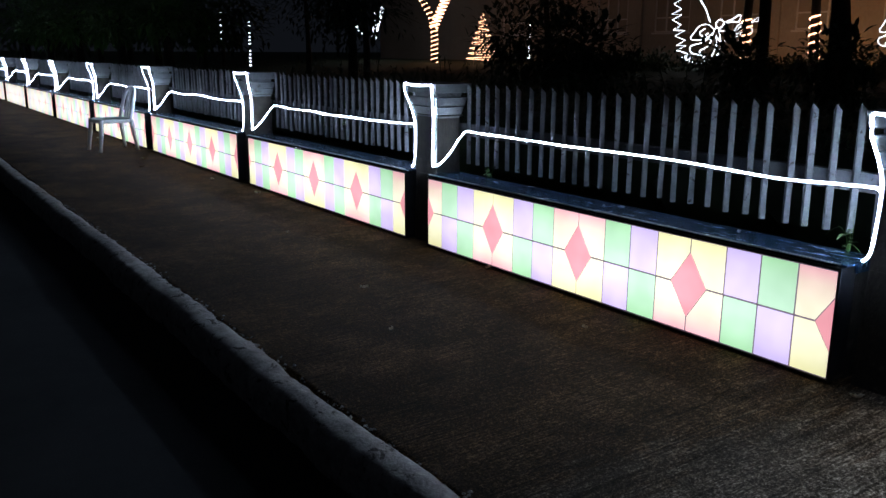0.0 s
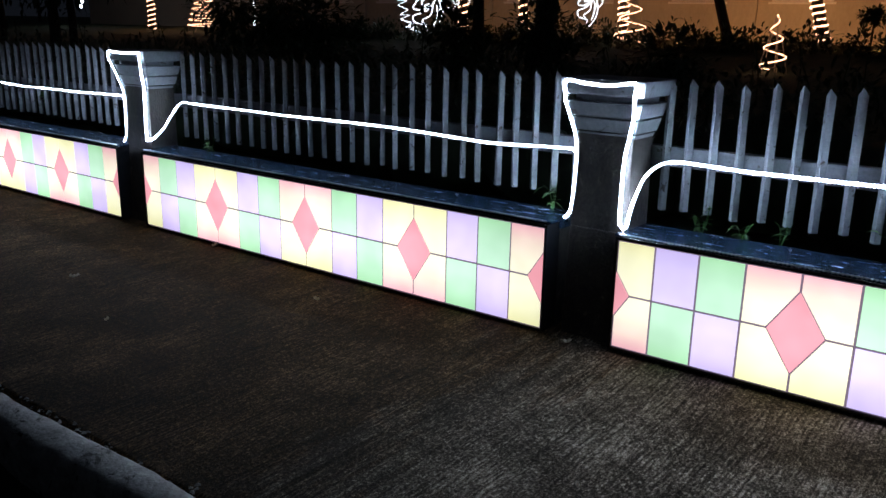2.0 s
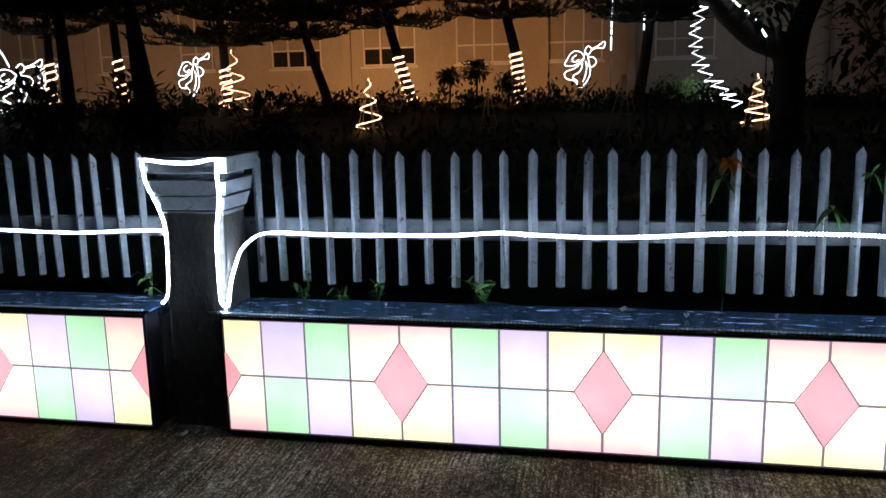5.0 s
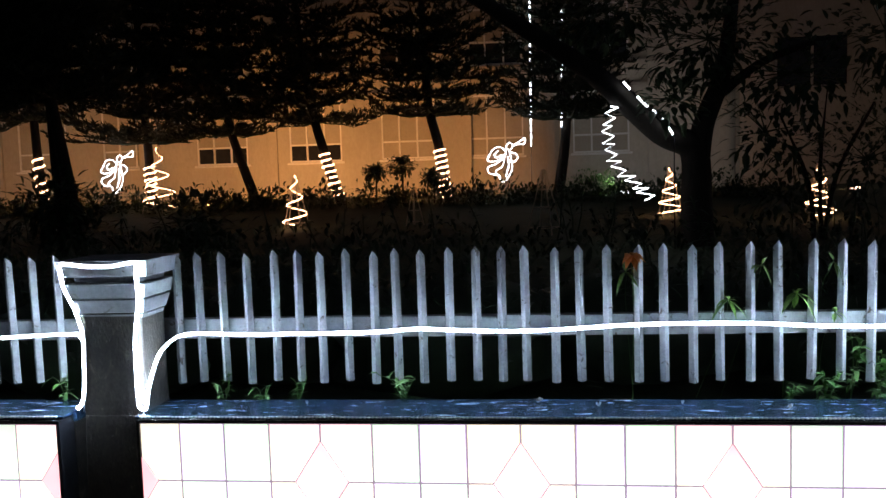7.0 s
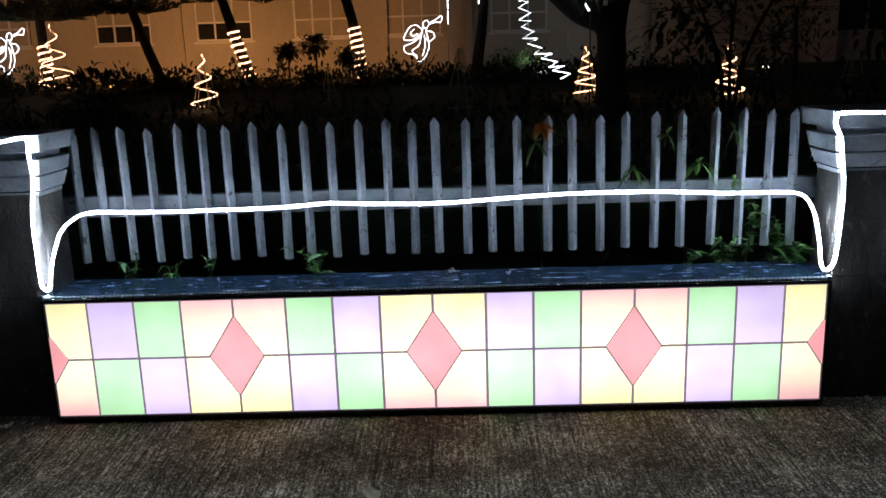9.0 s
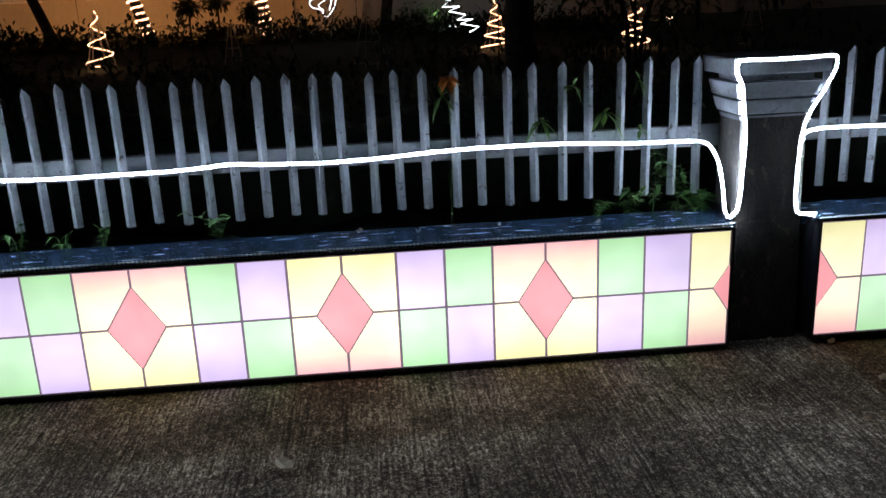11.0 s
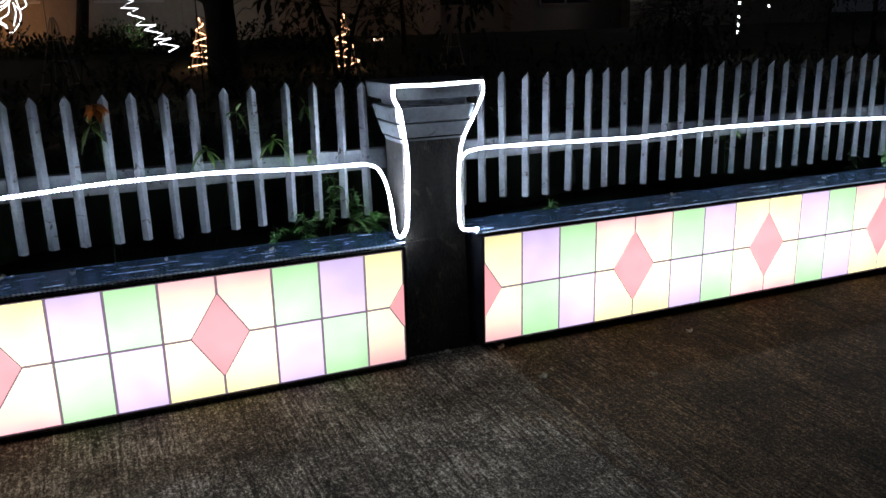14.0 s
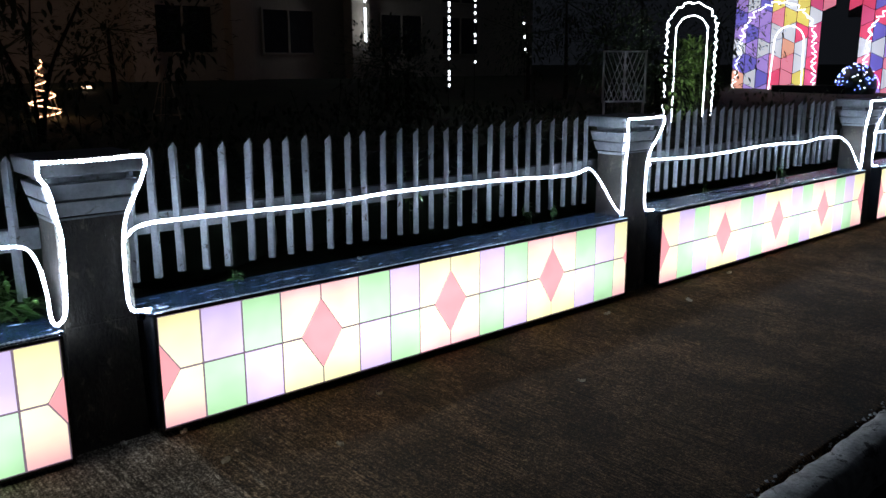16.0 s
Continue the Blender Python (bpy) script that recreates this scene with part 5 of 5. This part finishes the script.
# ---- small things by the fence ----
def plastic_chair(x, y, rz):
    ch = thing("plastic_chair", "grey moulded plastic chair standing on the walkway", "chair", (x, y, path_z(y) - 0.002), rz=rz)
    bm = bmesh.new()
    n = 10
    grid = []
    for i in range(n + 1):
        row = []
        for j in range(n + 1):
            u, v = i / n * 2 - 1, j / n * 2 - 1
            k = 1 - 0.07 * (u * u * v * v)
            row.append(bm.verts.new((0.215 * u * k * (1 - 0.05 * v), 0.215 * v * k, 0.430 - 0.018 * (1 - u * u) * (1 - v * v) - (0.02 if v < -0.9 else 0.0))))
        grid.append(row)
    for a, b in zip(grid, grid[1:]):
        for j in range(n):
            bm.faces.new((a[j], b[j], b[j + 1], a[j + 1]))
    bmesh.ops.solidify(bm, geom=bm.faces[:], thickness=0.012)
    part("seat", bm, PLASTIC, ch, smooth=True)
    for a in ((-0.215, 0.215, -0.214, -0.200), (-0.215, 0.215, 0.200, 0.214), (-0.214, -0.200, -0.199, 0.199), (0.200, 0.214, -0.199, 0.199)):
        bm = bmesh.new()
        block(bm, a[0], a[1], a[2], a[3], 0.372, 0.418, 0.004)
        part("apron", bm, PLASTIC, ch)
    for sx in (-1, 1):
        for sy in (-1, 1):
            bm = bmesh.new()
            line = [(sx * 0.195, sy * 0.195, 0.42), (sx * 0.212, sy * 0.215, 0.22), (sx * 0.228, sy * 0.245, 0.0)]
            tube(bm, spline(line, 0.07), [0.034, 0.032, 0.029, 0.027, 0.025, 0.023, 0.022, 0.022][:len(spline(line, 0.07))], 6)
            part("leg", bm, PLASTIC, ch, smooth=True)
    for sx in (-1, 1):
        bm = bmesh.new()
        line = spline([(sx * 0.185, 0.19, 0.42), (sx * 0.19, 0.225, 0.55), (sx * 0.175, 0.265, 0.70), (sx * 0.12, 0.295, 0.80), (0.0, 0.305, 0.835)], 0.04)
        tube(bm, line, [0.026 - 0.006 * i / len(line) for i in range(len(line))], 7)
        part("back_stile", bm, PLASTIC, ch, smooth=True)
    for x0 in (-0.085, 0.0, 0.085):
        bm = bmesh.new()
        rows = [[bm.verts.new((x0 + s * (0.030 - 0.006 * t), 0.212 + 0.088 * t + d, 0.43 + (0.385 - abs(x0) * 0.35) * t)) for s, d in ((-1, 0), (1, 0), (1, 0.008), (-1, 0.008))] for t in steps(0, 1, 6)]
        for a, b in zip(rows, rows[1:]):
            for k in range(4):
                bm.faces.new((a[k], a[(k + 1) % 4], b[(k + 1) % 4], b[k]))
        part("back_slat", bm, PLASTIC, ch, smooth=True)
    return ch


plastic_chair(-10.30, -0.36, 6)


def weed(x, y, z, height, spread, leaves, size, seed, label="small green weed growing at the foot of the fence"):
    rnd = random.Random(seed)
    w = thing("weed", label, "plant", (x, y, z), "weeds in the fence")
    for k in range(3):
        bm = bmesh.new()
        tip = Vector((rnd.uniform(-spread, spread), rnd.uniform(-0.04, 0.03), height * rnd.uniform(0.6, 1.0)))
        line = spline([(0, 0, -0.02), tip * 0.5 + Vector((0.01, 0, 0.02)), tip], 0.02)
        tube(bm, line, 0.0018, 4)
        stem = part("stem", bm, LEAF, w)
        for i in range(leaves):
            bm = bmesh.new()
            p = line[int((len(line) - 1) * rnd.uniform(0.25, 1.0))]
            leaf_blade(bm, p, (rnd.uniform(-1, 1), rnd.uniform(-1, 0.2), rnd.uniform(-0.2, 0.8)), size * rnd.uniform(0.6, 1.2), size * 0.42 * rnd.uniform(0.7, 1.2), rnd.uniform(0.2, 0.7))
            part("leaf", bm, LEAF, stem)
    return w


for i, (x, z, h, s, n, size) in enumerate([(0.98, 0.52, 0.12, 0.10, 6, 0.075), (0.24, 0.52, 0.12, 0.05, 3, 0.045), (0.40, 0.52, 0.08, 0.04, 2, 0.04), (0.55, 0.52, 0.10, 0.04, 2, 0.045), (2.46, 0.51, 0.07, 0.05, 5, 0.045), (2.59, 0.51, 0.14, 0.09, 13, 0.055),
                                           (2.842, 0.51, 0.08, 0.07, 7, 0.095), (2.70, 0.52, 0.26, 0.05, 13, 0.055), (2.80, 0.52, 0.24, 0.05, 11, 0.060), (3.69, 0.51, 0.06, 0.03, 3, 0.06), (5.60, 0.51, 0.22, 0.06, 7, 0.045),
                                           (5.77, 0.51, 0.15, 0.06, 7, 0.045), (-0.45, 0.51, 0.16, 0.05, 5, 0.05), (-2.9, 0.51, 0.12, 0.06, 5, 0.05), (7.4, 0.51, 0.1, 0.1, 5, 0.05), (8.6, 0.51, 0.16, 0.06, 6, 0.05)]):
    weed(x, 0.275 if z + h < 0.70 else 0.33, z - 0.01, h, s, n + 2, size * 1.0, 200 + i)
for i, (x, z, size) in enumerate([(4.74, 0.90, 0.06), (5.00, 0.91, 0.045), (8.2, 0.90, 0.05), (-5.0, 0.86, 0.06)]):
    weed(x, 0.34, z - 0.32, 0.40, 0.03, 7, size * 1.15, 240 + i, "climbing weed with pointed leaves showing between pickets")


def star_weed(x, z, size, count, seed):
    """A thin stem from the soil with a tuft of long pointed leaves at its tip, out through the pickets."""
    rnd = random.Random(seed)
    w = thing("weed", "weed with a star of yellow-green leaves poking out between pickets", "plant", (x, 0.29, z), "weeds in the fence")
    bm = bmesh.new()
    tube(bm, spline([(rnd.uniform(-0.09, 0.09), 0.34, 0.42 - z), (0.02, 0.20, -0.16), (0.01, 0.06, -0.03), (0, 0, 0)], 0.03), 0.0013, 5)
    stem = part("stem", bm, LEAF, w)
    for i in range(count):
        a = 6.283 * i / count + rnd.uniform(-0.8, 0.8)
        bm = bmesh.new()
        leaf_blade(bm, (0, 0, 0), (math.cos(a), -0.25 + rnd.uniform(-0.3, 0.2), math.sin(a) * 0.9 - 0.1), size * rnd.uniform(0.5, 1.15), size * rnd.uniform(0.28, 0.50), rnd.uniform(0.1, 1.1))
        part("leaf", bm, YOUNG_LEAF, stem)


for i, (x, z, size, count) in enumerate([(2.242, 0.890, 0.075, 6), (2.491, 0.912, 0.090, 7), (2.628, 0.835, 0.045, 5), (2.363, 1.020, 0.060, 5), (1.859, 1.005, 0.065, 6), (2.622, 1.030, 0.05, 4)]):
    star_weed(x, z, size, count, 700 + i)


def bloom():
    f = thing("flower", "withered orange bloom resting against a picket top", "flower", (1.882, 0.320, 0.745))
    bm = bmesh.new()
    tube(bm, [(0, 0, -0.28), (0.01, 0, 0.1), (0, -0.035, 0.32)], 0.002, 4)
    part("stem", bm, LEAF, f)
    rnd = random.Random(77)
    for i in range(13):
        bm = bmesh.new()
        leaf_blade(bm, (0, -0.055, 0.325), (math.cos(i * 0.7), -0.6, 0.5 * math.sin(i * 0.7)), 0.055 * rnd.uniform(0.7, 1.1), 0.032, 0.5)
        part("petal", bm, FLOWER, f)


bloom()


def litter_leaf(x, y, size, seed, z=0.0):
    rnd = random.Random(seed)
    bm = bmesh.new()
    n = 6
    rows = []
    for i in range(n + 1):
        t = i / n
        half = size * 0.30 * math.sin(math.pi * min(0.98, 0.06 + 0.92 * t)) ** 0.8
        lift = 0.004 + 0.010 * (t - 0.5) ** 2 * 4 * rnd.uniform(0.4, 1.2)
        rows.append([bm.verts.new(((t - 0.5) * size, s * half, lift + abs(s) * 0.006 * (1 + (i % 2)))) for s in (-1, -0.5, 0, 0.5, 1)])
    for a, b in zip(rows, rows[1:]):
        for k in range(4):
            bm.faces.new((a[k], a[k + 1], b[k + 1], b[k]))
    bmesh.ops.solidify(bm, geom=bm.faces[:], thickness=0.0015)
    ob = put("dry_leaf", mesh_of(bm, "dry_leaf", DRY_LEAF), None, pose(x, y, (z or path_z(y)) + 0.0025, 0, 0, rnd.uniform(0, 360)))
    tagged(ob, "curled dry leaf lying on the bench top" if z else "curled dry leaf lying on the concrete", "leaf", "fallen leaves")


for i, (x, y, s) in enumerate([(1.266, -0.59, 0.085), (1.071, -0.60, 0.045), (6.378, -0.305, 0.06), (5.781, -0.151, 0.05), (3.31, -0.344, 0.05), (3.295, -0.03, 0.04), (4.888, -0.696, 0.035), (7.15, -0.121, 0.05),
                               (-5.93, -0.122, 0.07), (-2.52, -0.03, 0.06), (-2.607, -0.85, 0.05), (-7.0, -0.175, 0.06), (-1.38, -0.319, 0.04), (-0.17, -0.05, 0.05), (3.08, 0.02, 0.04), (-9.1, -0.3, 0.07), (-8.4, -0.5, 0.06),
                               (-11.9, -0.2, 0.08), (0.4, -1.0, 0.02), (2.0, -0.25, 0.018), (3.7, -0.5, 0.03), (4.1, -0.22, 0.03), (-4.2, -0.6, 0.04), (-1.9, -1.1, 0.03)]):
    litter_leaf(x, y, s, 400 + i)

for i, (x, y, s) in enumerate([(1.52, 0.20, 0.04), (1.74, 0.14, 0.022), (2.42, 0.12, 0.022), (2.05, 0.17, 0.014), (0.62, 0.16, 0.016), (-0.9, 0.15, 0.02), (4.3, 0.18, 0.03), (5.2, 0.14, 0.02), (-1.7, 0.1, 0.015), (7.9, 0.16, 0.03)]):
    litter_leaf(x, y, s, 460 + i, 0.513)

# a loose dark cable lying over a bench further along
rope_figure("cable", "thin dark cable lying over a bench and up to the rope", spline([(7.3, 0.2, 0.522), (7.7, 0.10, 0.521), (8.1, 0.12, 0.521), (8.35, 0.2, 0.54), (8.42, 0.258, 0.66), (8.44, 0.262, 0.77)], 0.03), 0.004, FRAME, category="cable")
